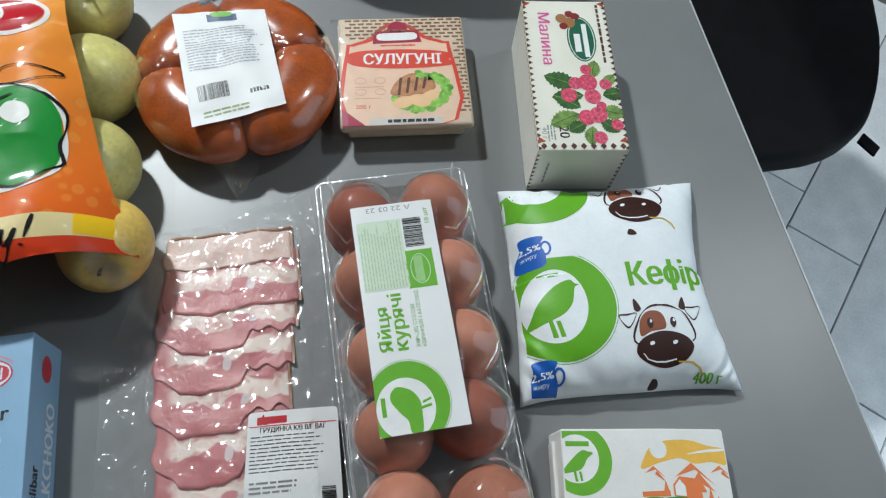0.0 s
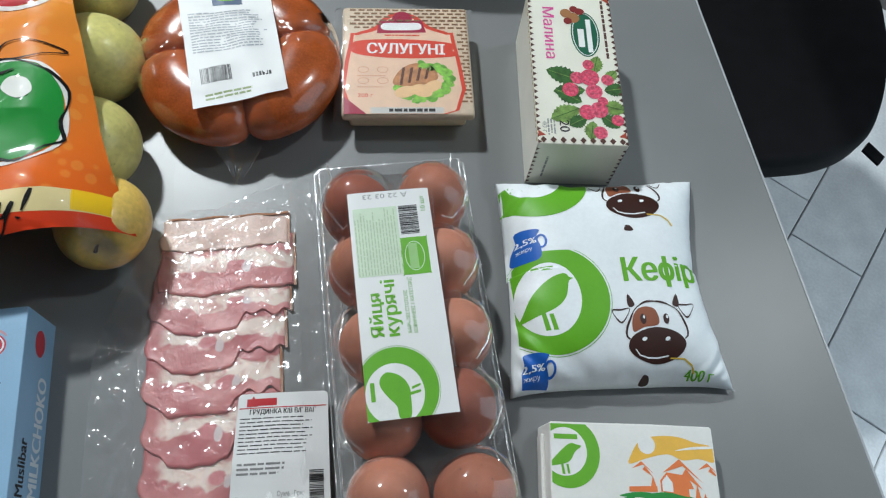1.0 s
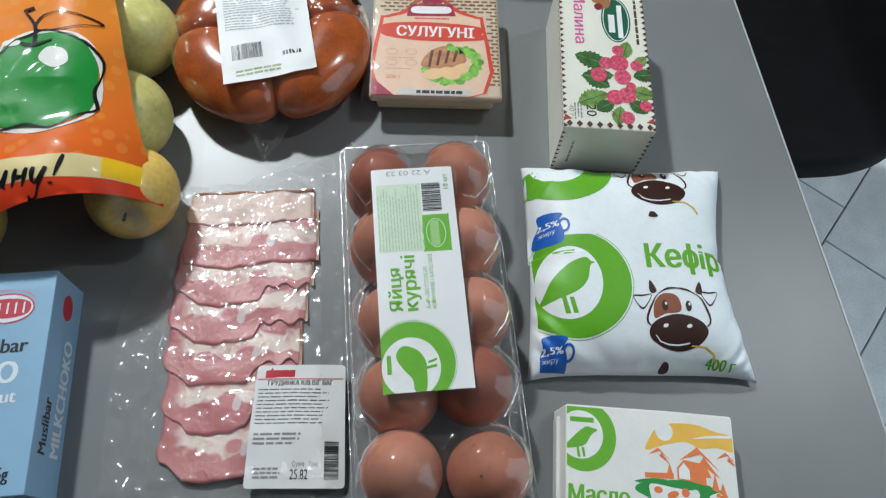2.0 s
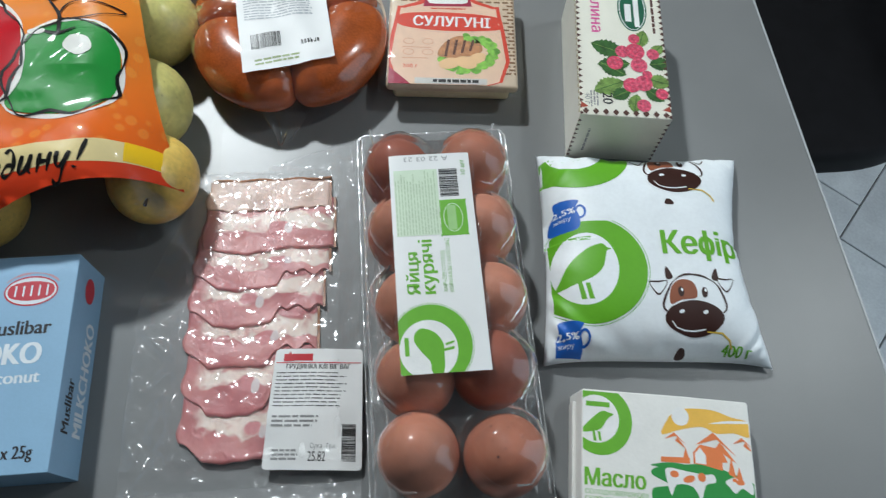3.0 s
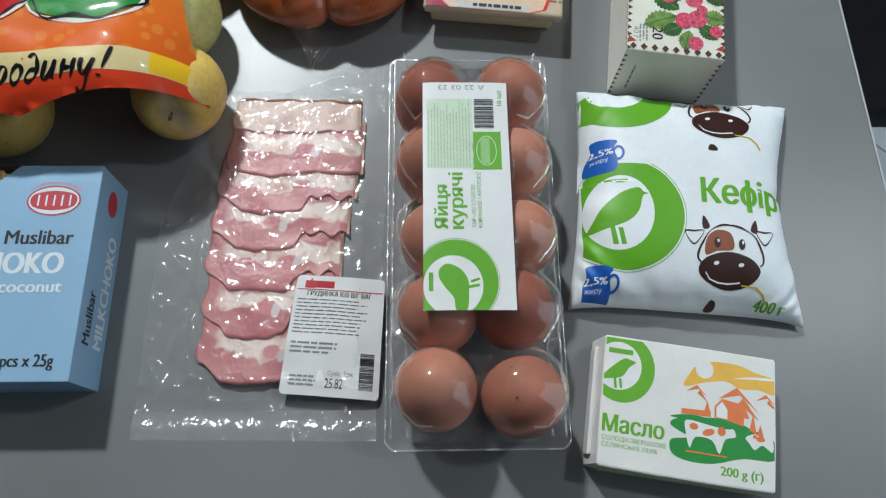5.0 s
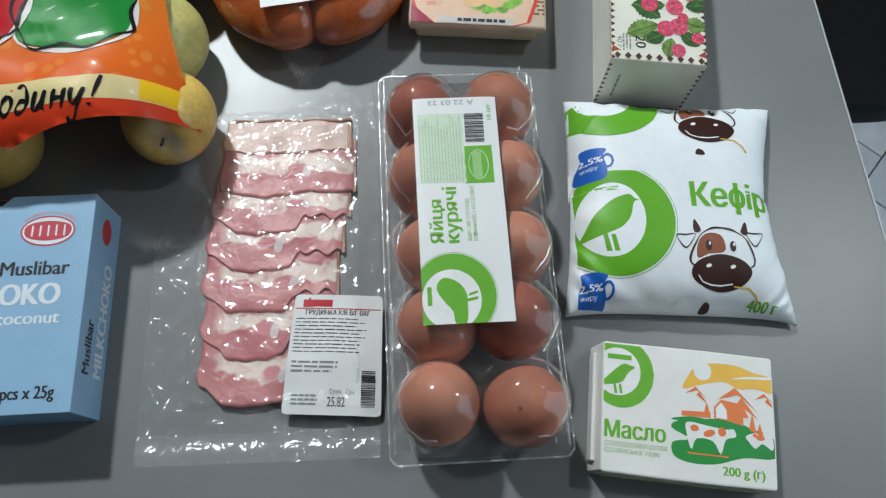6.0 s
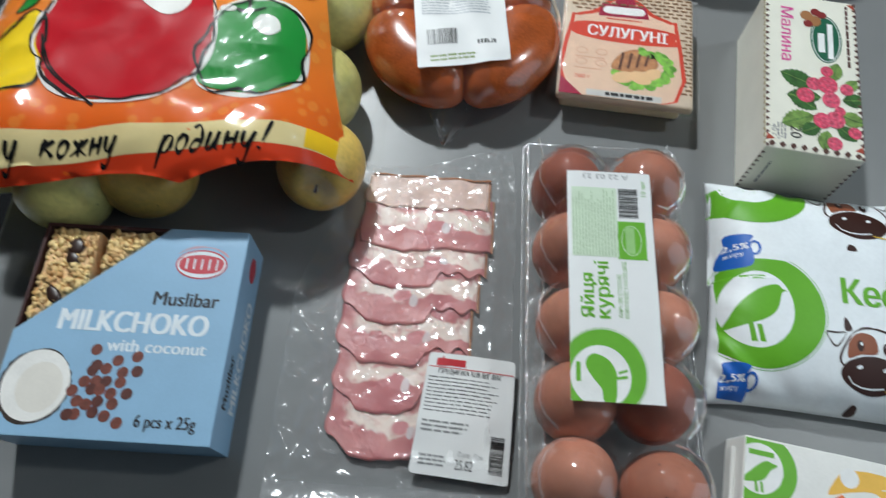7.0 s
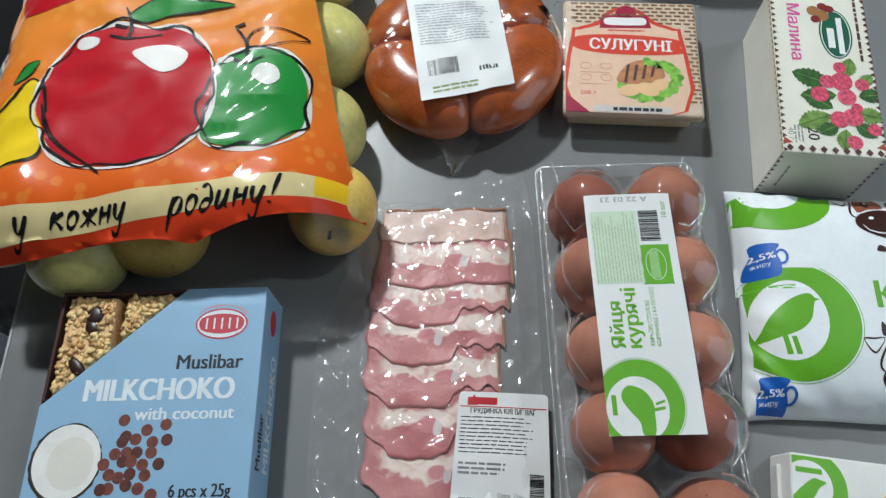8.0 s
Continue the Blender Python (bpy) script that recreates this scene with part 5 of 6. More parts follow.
def bacon_pack():
    ob = thing("bacon_pack", pose(-0.02, 0.22, TOP, 0, 0, 13), "vacuum pack of overlapping sliced bacon with a white price label", "bacon")
    meat, rind = bacon_material(), plain("smoked_rind", (0.3, 0.11, 0.035), rough=0.4, vary=0.3, scale=150)
    fatty = plain("pale_bacon_fat", (0.66, 0.47, 0.4), rough=0.45, vary=0.16, scale=55, fine=300, bump=0.3, sub=0.1)
    rng = random.Random(31)
    fronts = (77, 47, 21, -3, -29, -56, -84)      # front edge of each slice, the farthest on top
    for k, low in enumerate(fronts):
        f = (83 - low) / 19.2 - 0.5
        left, right = -48.5 - 7.5 * min(1, f / 4.0) + rng.uniform(-1.5, 1.5), 31.5 + 3 * (0.6 < f < 2.6) - 8.0 * max(0, min(1, (f - 2) / 3.0)) + rng.uniform(-1.5, 1.5)
        ph = rng.uniform(0, 6)
        depth = 25.0 if k == 0 else 40.0

        def place(s, t, left=left, right=right, low=low, ph=ph, k=k, depth=depth):
            x = left + (right - left) * s - 2.4 * math.sin(math.pi * min(1.0, t / 0.65)) * max(0.0, 1 - s / 0.25)
            wob = 3.0 * noise.noise((s * 3.5, ph, 0.3)) + 1.6 * noise.noise((s * 11, ph, 4.0))
            bulge = 12.0 * max(0.0, 1 - s / 0.17) ** 0.7
            q = max(0.0, min(1.0, (s - 0.6) / 0.09))
            notch = (11.5 + 2.0 * math.sin(s * 40 + ph)) * q * q * (3 - 2 * q)
            if k < 2:
                bulge, notch = bulge * 0.3, notch * 0.2
            yy = low + depth * t + (wob + bulge + notch) * (1 - t) ** 2
            curl = math.exp(-((t / 0.12) ** 2))
            z = 3.7 - 1.1 * t + 0.2 * curl + 1.0 * noise.noise((x * 0.07, yy * 0.07, 2.0)) - 1.6 * (abs(2 * s - 1) ** 6)
            return (x, yy, max(0.9, z))

        bm = slice_bm(place, 44, 18)
        slab_from(bm, -0.0016)
        s = part("bacon_slice", bm, fatty if k == 0 else meat, ob, "pale fat end slice" if k == 0 else "", True)
        edge = sheet_bm(0, 1, 0, 1, 2, 12, lambda u, v, p=place: (p(1.0, v)[0] + 1.6 * u - 0.3, p(1.0, v)[1], p(1.0, v)[2] + 0.1))
        slab_from(edge, -0.0009)
        part("rind", edge, rind, s, "thin brown rind")
    top_rind = sheet_bm(0, 1, 0, 1, 30, 2, lambda u, v: (-47.5 + 79 * u, 101.2 + 1.6 * v + 0.5 * math.sin(u * 20), 3.0 - 0.6 * v))
    slab_from(top_rind, -0.0015)
    part("rind", top_rind, rind, ob, "thin brown rind")
    # film: a flat bag with a sealed seam at its open end

    def inside(x, y):
        return min(x + 58, 36 - x, y + 82, 101 - y)

    def outline(s, t):
        y = -114.5 + 238 * t
        left = -87 + (0 if y < 10 else 33 * min(1.0, (y - 10) / 85.0) ** 1.3)
        right = 49 - 4 * max(0.0, (y - 60) / 60) ** 2
        yy = y - (0 if y < 80 else (1 - s) * 16 * ((y - 80) / 43) + 4 * math.sin(s * 5) * ((y - 80) / 43))
        return left + (right - left) * s, yy

    def skin(s, t):
        x, y = outline(s, t)
        d = inside(x, y)
        h = 7.6 - 0.7 * crinkle(x, y, 11, 3.0) if d > 0 else 7.4 * math.exp(d / 4.0)
        loose = 2.4 * (crinkle(x, y, 17, 9.0) + 0.3) * (1 if d < 0 else 0.25)
        if y < -94:
            loose *= 0.5
            h += 0.7 * math.sin(x * 0.9) * (1 if abs(y + 97) < 2.0 else 0.15)
        return (x, y, max(0.5, h + loose + 0.9))

    part("film_top", sheet_bm(0, 1, 0, 1, 120, 170, skin), FILM, ob, "clear crinkled vacuum film", True).visible_shadow = False
    part("film_seam", sheet_bm(0, 1, 0, 1, 100, 8, lambda s, t: (-86.5 + 135 * s, -114 + 16 * t, 3.2 + 0.9 * crinkle((s - 0.5) * 130, t * 16, 9, 5.0) - 0.6 * math.cos(t * 9))), SEAM, ob, "pressed clear film seam", True).visible_shadow = False
    # price label
    quad = [(0.4, -20.5), (-6.4, -89), (49.3, -92.4), (51.2, -22.5)]
    lab = lambda x, y: 10.8 - (0.1 * max(0, x - 22)) - 0.055 * max(0, -60 - y) * 2 + 0.7 * noise.noise((x * 0.07, y * 0.07, 8.0))

    def bent(bm):
        for v in bm.verts:
            s, t = v.co.x, v.co.y
            p = [Vector(q) for q in quad]
            q = (p[0] * (1 - s) + p[3] * s) * (1 - t) + (p[1] * (1 - s) + p[2] * s) * t
            v.co = (q.x, q.y, 0)
        return bm

    corner = [(0.0, 0.03), (0.012, 0.01), (0.04, 0.0), (0.96, 0.0), (0.988, 0.01), (1.0, 0.03), (1.0, 0.97), (0.988, 0.99), (0.96, 1.0), (0.04, 1.0), (0.012, 0.99), (0.0, 0.97)]
    sheet = printed("label_sheet", bent(shapes([corner])), PAPER, ob, lab, 0.0, 5, label="white paper price label", smooth=True)

    def put(name, bm, mat, m=None, lift=0.15):
        if m:
            bm.transform(m)
        return printed(name, bent(bm), mat, sheet, lab, lift, 6)

    fit_to = lambda x, y, sx, sy: Matrix.Translation((x, y, 0)) @ Matrix.Diagonal((sx, -sy, 1, 1))
    put("brand_bar", shapes([rect(0.1, 0.43, 0.045, 0.105)]), RED_INK)
    put("brand_mark", shapes([[(0.1, 0.11), (0.17, 0.02), (0.22, 0.11)]]), RED_INK, None, 0.2)
    put("printed_rule", shapes([rect(0.02, 0.98, 0.118, 0.126)]), RED_INK)
    put("lettering", words("ГРУДИНКА К/В В/Г ВАГ", 0, 0, 100, 7.0, weight=0.03), BLACK_INK, fit_to(0.14, 0.175, 0.0072, 0.0058))
    put("small_print", bars(0, 0, 100, 60, 10, 0, 0.27, 13), ink("thermal_black_ink", (0.07, 0.07, 0.07)), fit_to(0.04, 0.205, 0.0082, 0.0052))
    put("date_print", bars(0, 0, 60, 20, 3, 0, 0.45, 15), GREY_INK, fit_to(0.05, 0.57, 0.0082, 0.0055))
    put("lettering", words("Сума   Грн.", 0, 0, 100, 20), GREY_INK, fit_to(0.47, 0.83, 0.0026, 0.0019))
    put("lettering", words("25.82", 0, 0, 100, 55), BLACK_INK, fit_to(0.45, 0.93, 0.0018, 0.0014))
    put("small_print", bars(0, 0, 60, 20, 3, 0, 0.5, 18), GREY_INK, fit_to(0.08, 0.84, 0.005, 0.005))
    put("barcode", stripes(0.0, 14, 0, 30, False, 19), BLACK_INK, fit_to(0.79, 0.93, 0.0105, 0.0098))
    return ob


bacon_pack()


# ---- bag of apples ----
BAG = (-142.0, 137.0, -140.0, 170.0)


def bag_height(x, y):
    d = min(x - BAG[0], BAG[1] - x, y - BAG[2], BAG[3] - y)
    dx, dy = min(x - BAG[0], BAG[1] - x), min(y - BAG[2], BAG[3] - y)
    f = 1.0
    for d in (dx, dy):
        s = max(0.0, min(1.0, d / 72.0))
        f *= max(0.0, 1 - (1 - s) ** 2) ** 0.75
    lumps = 3.5 * noise.noise((x * 0.022, y * 0.022, 5.0)) + 1.5 * crinkle(x, y, 70, 6.0) * 0.7
    folds = 2.4 * crinkle(x * 0.6 + y * 0.2, y - x * 0.3, 26, 1.0) * (1.0 if d < 40 else 0.45)
    return 4.0 + 73.0 * f + (lumps + folds) * min(1.0, d / 20.0)


def apple_bm():
    prof = []
    for k in range(21):
        a = math.pi * k / 20
        r = 0.036 * math.sin(a) ** 0.85 * (1 + 0.08 * math.cos(a))
        z = 0.036 - 0.035 * math.cos(a) * (1 - 0.28 * math.exp(-((math.pi - a) / 0.33) ** 2) - 0.2 * math.exp(-(a / 0.3) ** 2))
        prof.append((r, z))
    return lathe(prof, 28)


# brush letters: strokes in units of the small letters' height, and how far to go on
BRUSH = {
    "у": ([[(0, 1), (0.05, 0.35), (0.25, 0.1), (0.5, 0.4), (0.6, 1.0)], [(0.6, 1), (0.5, 0.2), (0.36, -0.6), (0.12, -0.7), (0, -0.45)]], 1.05),
    "к": ([[(0.1, 1), (0, 0)], [(0.6, 0.95), (0.1, 0.5), (0.35, 0.35), (0.7, 0)]], 0.95),
    "о": ([[(0.3, 1), (0.05, 0.75), (0.02, 0.3), (0.25, 0), (0.5, 0.25), (0.55, 0.7), (0.3, 1)]], 0.85),
    "ж": ([[(0, 0.95), (0.4, 0.5), (0, 0.05)], [(0.5, 1), (0.45, 0)], [(0.95, 0.95), (0.5, 0.5), (1.0, 0.05)]], 1.25),
    "н": ([[(0.05, 1), (0, 0)], [(0, 0.5), (0.55, 0.55)], [(0.6, 1), (0.55, 0)]], 0.95),
    "р": ([[(0.1, 1), (-0.05, -0.75)], [(0.05, 0.5), (0.25, 0.95), (0.55, 0.85), (0.55, 0.35), (0.3, 0.05), (0, 0.2)]], 0.9),
    "д": ([[(0.5, 0.55), (0.2, 0.6), (0, 0.25), (0.2, 0), (0.48, 0.15), (0.6, 0.6), (0.4, 1.25), (0.12, 1.5), (-0.05, 1.3)]], 0.95),
    "и": ([[(0.05, 1), (0, 0.2), (0.15, 0), (0.42, 0.35), (0.55, 1)], [(0.55, 1), (0.5, 0.2), (0.68, 0)]], 1.0),
    "!": ([[(0.2, 1.75), (0.08, 0.45)], [(0.0, 0.12), (0.02, -0.02)]], 0.4),
}


def apple_bag():
    ob = thing("apple_bag", pose(-0.23, 0.33, TOP, 0, 0, 14), "clear plastic bag of yellow apples with an orange fruit print", "fruit bag")
    skins = [plain("yellow_apple_skin", (0.78, 0.53, 0.13), rough=0.28, vary=0.24, scale=22, fine=260, bump=0.05, sub=0.06), plain("green_yellow_apple_skin", (0.74, 0.68, 0.24), rough=0.28, vary=0.24, scale=22, fine=260, bump=0.05, sub=0.06)]
    stalk = plain("dry_stalk", (0.06, 0.03, 0.015), rough=0.8)
    spots = [(-108, -62, 1), (-60, -90, 1), (-6, -78, 0), (103, -73, 0), (89, -6, 1), (86, 64, 1), (-70, -20, 1), (30, -10, 0), (-30, 48, 1), (40, 72, 0), (-80, 110, 0), (0, 130, 1), (86, 132, 1)]
    rng = random.Random(8)
    for x, y, c in spots:
        tilt = (rng.uniform(-50, 50), rng.uniform(-40, 40))
        if (x, y) == (103, -73):
            tilt = (62, 38)
        apple = part("apple", apple_bm(), skins[c], ob, "yellow-green apple", True)
        m = pose(0, 0, 0.0305, *tilt, rng.uniform(0, 360)) @ pose(0, 0, -0.036)
        apple.matrix_basis = Matrix.Translation((x * 0.001, y * 0.001, 0.0015)) @ Matrix.Diagonal((1, 1, 0.8 if x > 100 else 1, 1)) @ m @ Matrix.Diagonal((rng.uniform(0.83, 0.87), rng.uniform(0.83, 0.87), 0.85, 1))
        dots = bmesh.new()
        for _ in range(26):
            lon, lat = rng.uniform(0, 6.283), rng.uniform(-0.9, 0.9)
            n = Vector((math.cos(lat) * math.cos(lon), math.cos(lat) * math.sin(lon), math.sin(lat)))
            side = n.orthogonal().normalized()
            up, r = n.cross(side), rng.choice((0.0003, 0.0004, 0.0004, 0.0007))
            at = Vector((0, 0, 0.036)) + n * 0.0372
            dots.faces.new([dots.verts.new(at + r * (side * math.cos(a) + up * math.sin(a))) for a in (0, 1.26, 2.51, 3.77, 5.03)])
        part("speckles", dots, stalk, apple, "small dark specks")["kind"] = "stuff"
        bm = lathe([(0.0, 0.052), (0.0014, 0.052), (0.0011, 0.062), (0.0016, 0.069), (0.0, 0.07)], 8)
        part("stalk", bm, stalk, apple, "short dry brown stalk", True)

    def skin(x, y):
        return (x, y, bag_height(x, y))

    def loose(s, t):
        x, y = BAG[0] + (BAG[1] - BAG[0]) * s, BAG[2] + (BAG[3] - BAG[2]) * t
        flare = 1 + 0.02 * noise.noise((s * 9, t * 9, 0))
        # pleats that fan out from where the film is pulled tight
        reach, turn = math.hypot(x - 34, y + 44), math.degrees(math.atan2(y + 44, x - 34))
        fan = max(0.0, 1 - abs(turn - 48) / 36) * max(0.0, min(1.0, reach / 25)) * max(0.0, min(1.0, (120 - reach) / 40))
        pleat = 2.6 * fan * abs(math.sin(radians(turn) * 11 + 0.4 * noise.noise((x * 0.03, y * 0.03, 0))))
        return (x * flare, y * flare, max(0.8, bag_height(x, y) + 2.3 + pleat))

    part("bag_film", sheet_bm(0, 1, 0, 1, 120, 130, loose), BAG_FILM, ob, "clear creased plastic film", True).visible_shadow = False
    orange = foil("orange_bag_print", (0.78, 0.2, 0.02), 0.38, 0.0, 0.12)
    tree = orange.node_tree
    bsdf = tree.nodes["Principled BSDF"]
    old = bsdf.inputs["Base Color"].links[0].from_socket
    where, split, ramp, mix = tree.nodes.new("ShaderNodeTexCoord"), tree.nodes.new("ShaderNodeSeparateXYZ"), tree.nodes.new("ShaderNodeValToRGB"), tree.nodes.new("ShaderNodeMixRGB")
    dots = add(tree, "ShaderNodeTexVoronoi", Scale=95.0)
    dots_ramp = tree.nodes.new("ShaderNodeValToRGB")
    tree.links.new(where.outputs["Object"], dots.inputs["Vector"])
    tree.links.new(where.outputs["Generated"], split.inputs[0])
    tree.links.new(split.outputs["Y"], ramp.inputs[0])
    ramp.color_ramp.elements[0].position, ramp.color_ramp.elements[1].position = 0.1, 0.95
    ramp.color_ramp.elements[0].color, ramp.color_ramp.elements[1].color = (0.74, 0.115, 0.012, 1), (0.82, 0.36, 0.05, 1)
    dots_ramp.color_ramp.elements[0].position, dots_ramp.color_ramp.elements[1].position = 0.28, 0.36
    dots_ramp.color_ramp.elements[0].color, dots_ramp.color_ramp.elements[1].color = (0.28, 0.28, 0.28, 1), (0, 0, 0, 1)
    tree.links.new(dots.outputs["Distance"], dots_ramp.inputs[0])
    tree.links.new(dots_ramp.outputs[0], mix.inputs[0])
    tree.links.new(ramp.outputs[0], mix.inputs[1])
    mix.inputs[2].default_value = (0.85, 0.42, 0.08, 1)
    tree.links.new(mix.outputs[0], bsdf.inputs["Base Color"])
    cream, yellow = foil("cream_bag_print", (0.76, 0.63, 0.32), 0.38, 0.0, 0.12), foil("yellow_bag_print", (0.88, 0.56, 0.02), 0.38, 0.0, 0.12)
    scarlet, red = foil("scarlet_bag_print", (0.7, 0.055, 0.015), 0.38, 0.0, 0.12), foil("red_bag_print", (0.5, 0.008, 0.018), 0.38, 0.0, 0.12)
    green, black, white = foil("green_bag_print", (0.015, 0.26, 0.04), 0.38, 0.0, 0.12), foil("black_bag_print", (0.008, 0.008, 0.008), 0.38, 0.0, 0.12), foil("white_bag_print", (0.8, 0.78, 0.74), 0.38, 0.0, 0.12)
    surf = lambda x, y: bag_height(x, y)
    put = lambda name, bm, mat, lift, clip=None: printed(name, bm, mat, ob, surf, lift, 5.0, clip, smooth=True)
    ragged = [(-60, -109), (-30, -103), (4, -101), (30, -103), (60, -94), (90, -88), (124, -82), (112, -40), (107, -20), (98, 30), (90, 70), (80, 150), (-131, 150), (-130, 70), (-121, -20), (-106, -80), (-98, -112)]
    put("printed_panel", shapes([ragged]), orange, 0.7)
    put("printed_band", shapes([[(-106, -87.5), (118, -63), (121.5, -75), (-101, -106.8)]]), cream, 0.9)
    for end in ([(98, -65), (118, -63), (121.5, -75), (98, -77.5)], [(-106, -87.5), (-84, -85), (-84, -104.4), (-101, -106.8)]):
        put("printed_band_end", shapes([end]), yellow, 1.0)
    put("printed_edge", shapes([[(-100.6, -107), (121.6, -75.2), (124, -82), (90, -88), (60, -94), (30, -103), (4, -101), (-30, -103), (-60, -109), (-98, -112)]]), scarlet, 0.9)
    for letters, x, y, size in (("у", -69, -99.0, 9.4), ("кожну", -49, -95.5, 9.0), ("родину!", 18.5, -90.6, 9.9)):
        for letter in letters:
            lines, advance = BRUSH[letter]
            for line in lines:
                pts = smooth_loop(line + line[-2:0:-1], 5)[: 5 * (len(line) - 1) + 1] if len(line) > 2 else [tuple(Vector(line[0]).lerp(Vector(line[1]), k / 8)) for k in range(9)]
                pts = [(x + size * (px + 0.22 * py), y + size * (py + 0.09 * px)) for px, py in pts]
                put("lettering", stroke(pts, 2.3, False), black, 1.2)
            x, y = x + advance * size, y + advance * size * 0.09
    rough_line = lambda pts, w: [(x + w * noise.noise((x * 0.06, y * 0.06, 3.0)), y + w * noise.noise((x * 0.06, y * 0.06, 9.0))) for x, y in pts]
    pear = smooth_loop([(-104, -58), (-116, -44), (-108, -20), (-84, -2), (-76, 4), (-68, -6), (-62, -30), (-60, -50), (-80, -60)], 5)
    put("printed_pear", shapes([pear]), foil("lemon_bag_print", (0.85, 0.6, 0.02), 0.38, 0.0, 0.12), 0.95, (-122, 200, -200, 200))
    put("printed_outline", stroke(rough_line(pear, 4), 2.2), black, 1.3, (-122, 200, -200, 200))
    apple = smooth_loop([(36, -14), (30, -38), (14, -53), (-4, -58), (-26, -59), (-50, -52), (-62, -34), (-71, -14), (-64, 18), (-50, 36), (-30, 43), (-12, 40), (8, 40), (28, 22)], 5)
    tart = smooth_loop([(91, -16), (88, -36), (72, -47), (56, -49), (34, -45), (29, -22), (36, 8), (46, 19), (58, 20), (76, 18), (88, 4)], 5)
    put("printed_green_apple", shapes([tart]), green, 1.0)
    put("printed_rim", stroke([(x * 1.02 - 0.4, y * 1.04) for x, y in tart], 3.0), white, 1.1)
    put("printed_outline", stroke(rough_line([(x + 1.0, y) for x, y in tart], 5), 2.0), black, 1.4)
    put("printed_red_apple", shapes([apple]), red, 1.2)
    put("printed_rim", stroke([(x * 1.03 + 0.4, y * 1.02 - 0.6) for x, y in apple], 3.4), white, 1.35)
    put("printed_outline", stroke(rough_line([(x * 1.015, y * 1.01 - 0.5) for x, y in apple], 5), 2.1), black, 1.55)
    put("printed_curve", stroke(smooth_loop([(-68, -14), (-54, -40), (-34, -56), (-24, -64), (-34, -57), (-56, -40)], 5), 1.3), black, 1.6)
    put("printed_shine", shapes([smooth_loop([(-14, 15), (-16, 22), (2, 26), (16, 20), (14, 8), (2, 4)], 5)]), white, 1.6)
    put("printed_shine", shapes([oval(-47, 29, 7.5, 4.6, 10)]), white, 1.6)
    put("printed_shine", shapes([smooth_loop([(58, 0), (62, 8), (72, 6), (75, -3), (68, -8)], 5)]), white, 1.3)
    put("printed_shine", shapes([oval(41, 12, 5, 2.8, 10)]), white, 1.3)
    for pts in ([(-34, 34), (-24, 31), (-14, 32), (-2, 35)], [(-22, 31), (-22, 44), (-27, 56)], [(-24, 40), (-32, 42)], [(46, 12), (54, 10), (64, 14)], [(54, 11), (52, 26), (44, 38)], [(44, 38), (50, 40)]):
        put("printed_stem", stroke(smooth_loop(pts + pts[-2:0:-1], 4)[: 4 * (len(pts) - 1) + 1], 2.2, False), black, 1.7)
    leaf = smooth_loop([(-24, 48), (-16, 58), (-2, 64), (20, 60), (42, 56), (22, 52), (0, 48), (-14, 44)], 5)
    put("printed_leaf", shapes([leaf]), green, 1.5)
    put("printed_outline", stroke(leaf, 1.3), black, 1.7)
    leaf2 = smooth_loop([(52, 24), (56, 34), (70, 36), (90, 30), (78, 26), (64, 22)], 5)
    put("printed_outline", stroke(leaf2, 1.2), black, 1.5)
    small = smooth_loop([(-90, 2), (-86, 14), (-76, 18), (-80, 8)], 4)
    put("printed_leaf", shapes([small]), green, 1.3)
    put("printed_outline", stroke(small, 1.0), black, 1.5)
    badge = smooth_loop([(-104, 66), (-92, 58), (-72, 60), (-60, 66), (-58, 90), (-80, 96), (-102, 90)], 4)
    put("printed_badge", shapes([badge]), red, 1.0)
    put("printed_badge", shapes([oval(56, 76, 22, 13, 8)]), red, 1.0)
    put("printed_badge_ring", ring(56, 76, 25, 16, 3), white, 1.05)
    put("printed_shine", shapes([oval(50, 78, 4, 8, 10)]), white, 1.2)
    return ob


apple_bag()


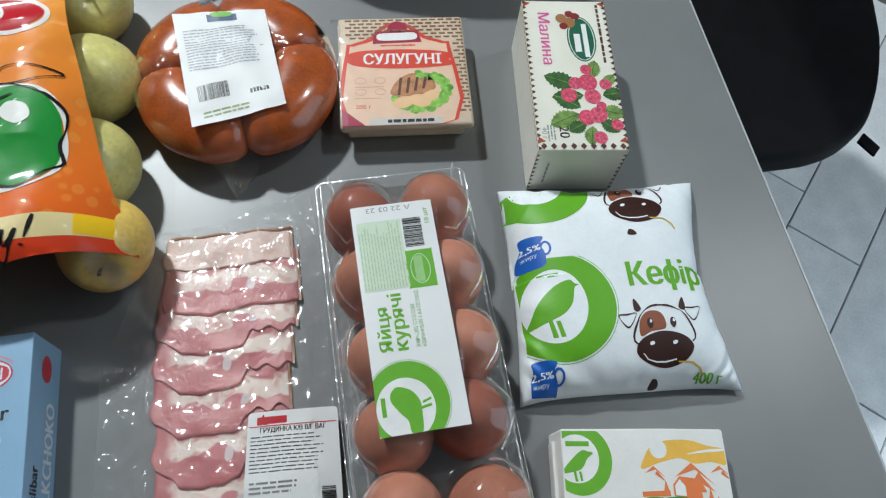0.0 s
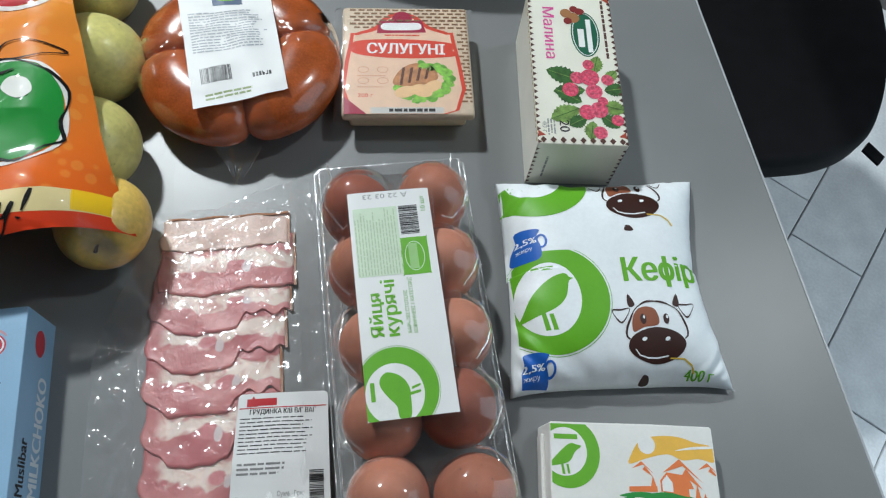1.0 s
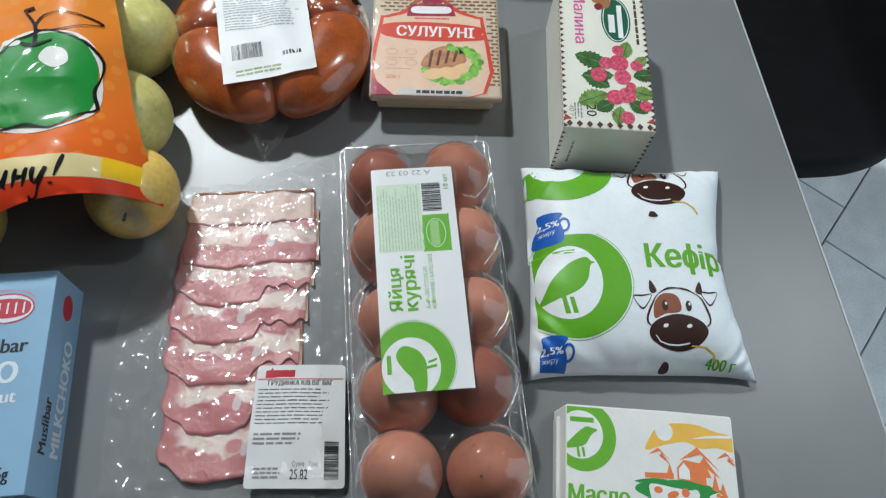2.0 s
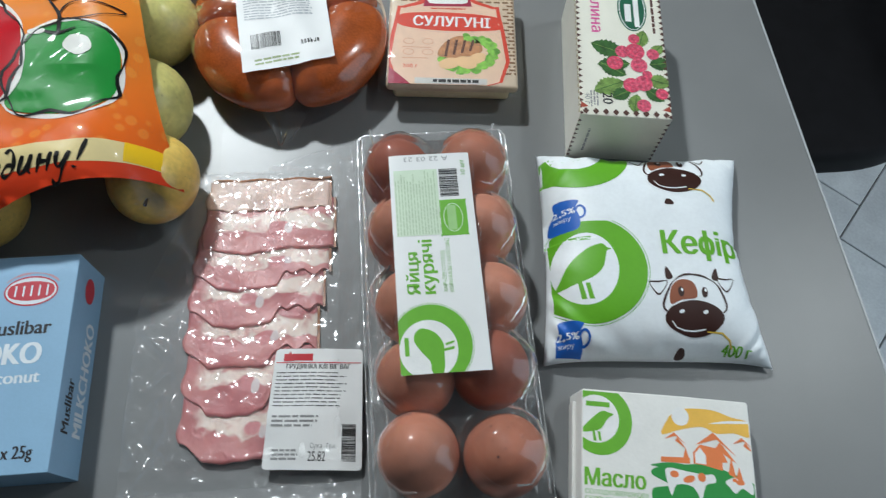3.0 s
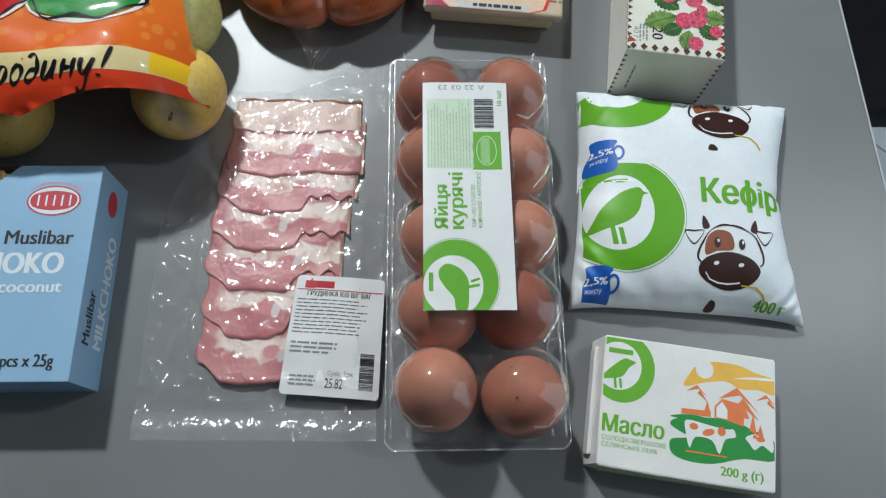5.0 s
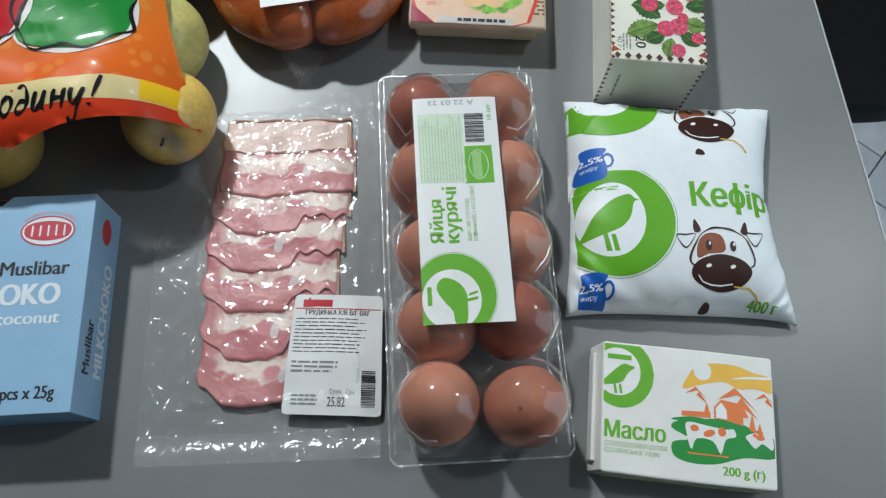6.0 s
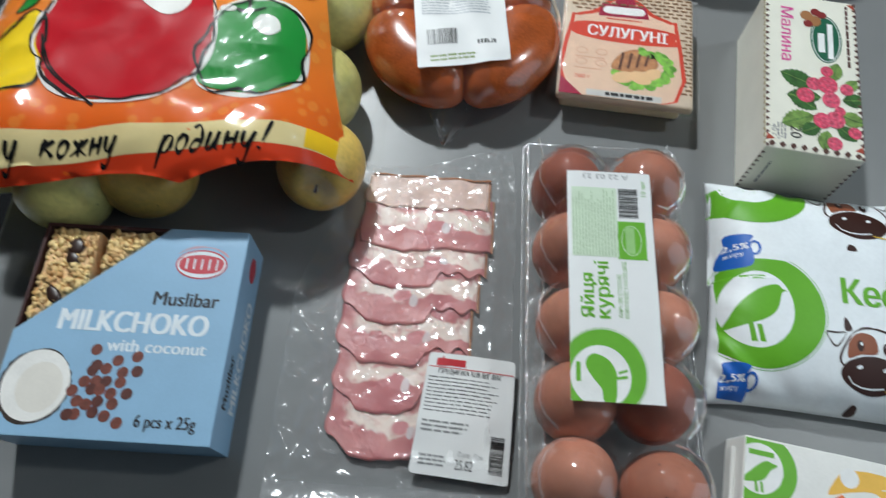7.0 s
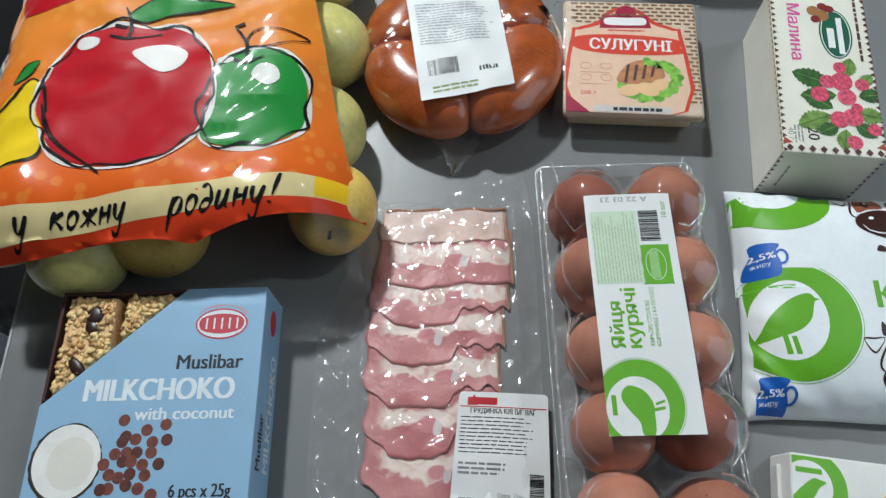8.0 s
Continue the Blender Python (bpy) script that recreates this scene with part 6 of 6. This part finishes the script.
# ---- an unseen loaf, added beyond the packages to throw shade across the table ----
def loaf():
    ob = thing("bread_loaf", TABLE @ pose(0.225, 0.605, TOP), "unseen round brown loaf added to shade the far table", "bread")
    crust = plain("brown_crust", (0.16, 0.07, 0.03), rough=0.7, vary=0.35, scale=25, fine=300, bump=0.5)
    bm = bmesh.new()
    bmesh.ops.create_uvsphere(bm, u_segments=36, v_segments=20, radius=1)
    for v in bm.verts:
        lump = 1 + 0.04 * noise.noise(v.co * 3)
        v.co = Vector((v.co.x * 0.15 * lump, v.co.y * 0.085 * lump, max(-0.04, v.co.z * 0.062 * lump) + 0.04))
    part("crust", bm, crust, ob, smooth=True)
    for k in (-1, 0, 1):
        cut = bmesh.new()
        bmesh.ops.create_uvsphere(cut, u_segments=16, v_segments=8, radius=1)
        cut.transform(pose(k * 0.07, 0, 0.094 - 0.008 * abs(k), 0, 0, 25) @ Matrix.Diagonal((0.008, 0.05, 0.008, 1)))
        part("score", cut, plain("pale_score", (0.45, 0.28, 0.13), rough=0.8, vary=0.2), ob, "pale scored ridge", True)


loaf()

# ---- floor tiles: planks in staggered columns ----
TILE_M = pose(0, 0, 0, 0, 0, -30)     # columns run along the local y axis
tile_mesh = None
for column in range(-22, 22):
    x0 = 0.121 + 0.15 * column
    shift = {0: 1.168, 1: 1.077, 2: 0.82}.get(column, random.uniform(0, 0.6)) % 0.6
    for row in range(-7, 7):
        y0 = shift + 0.6 * row
        centre = TILE_M @ Vector((x0 + 0.075, y0 + 0.3, 0))
        if not (-2.5 < centre.x < 1.2 and -2.3 < centre.y < 2.9):
            continue
        if tile_mesh is None:
            bm = box_bm(-0.0736, 0.0736, -0.2986, 0.2986, -0.008, 0.0, 0.0012, 1)
            tile_mesh = bpy.data.meshes.new("tile")
            bm.to_mesh(tile_mesh)
            bm.free()
            tile_mesh.materials.append(TILE)
        ob = new("tile", tile_mesh)
        ob.parent = floor
        ob.matrix_basis = TILE_M @ pose(x0 + 0.075, y0 + 0.3, random.uniform(-0.0004, 0.0004))
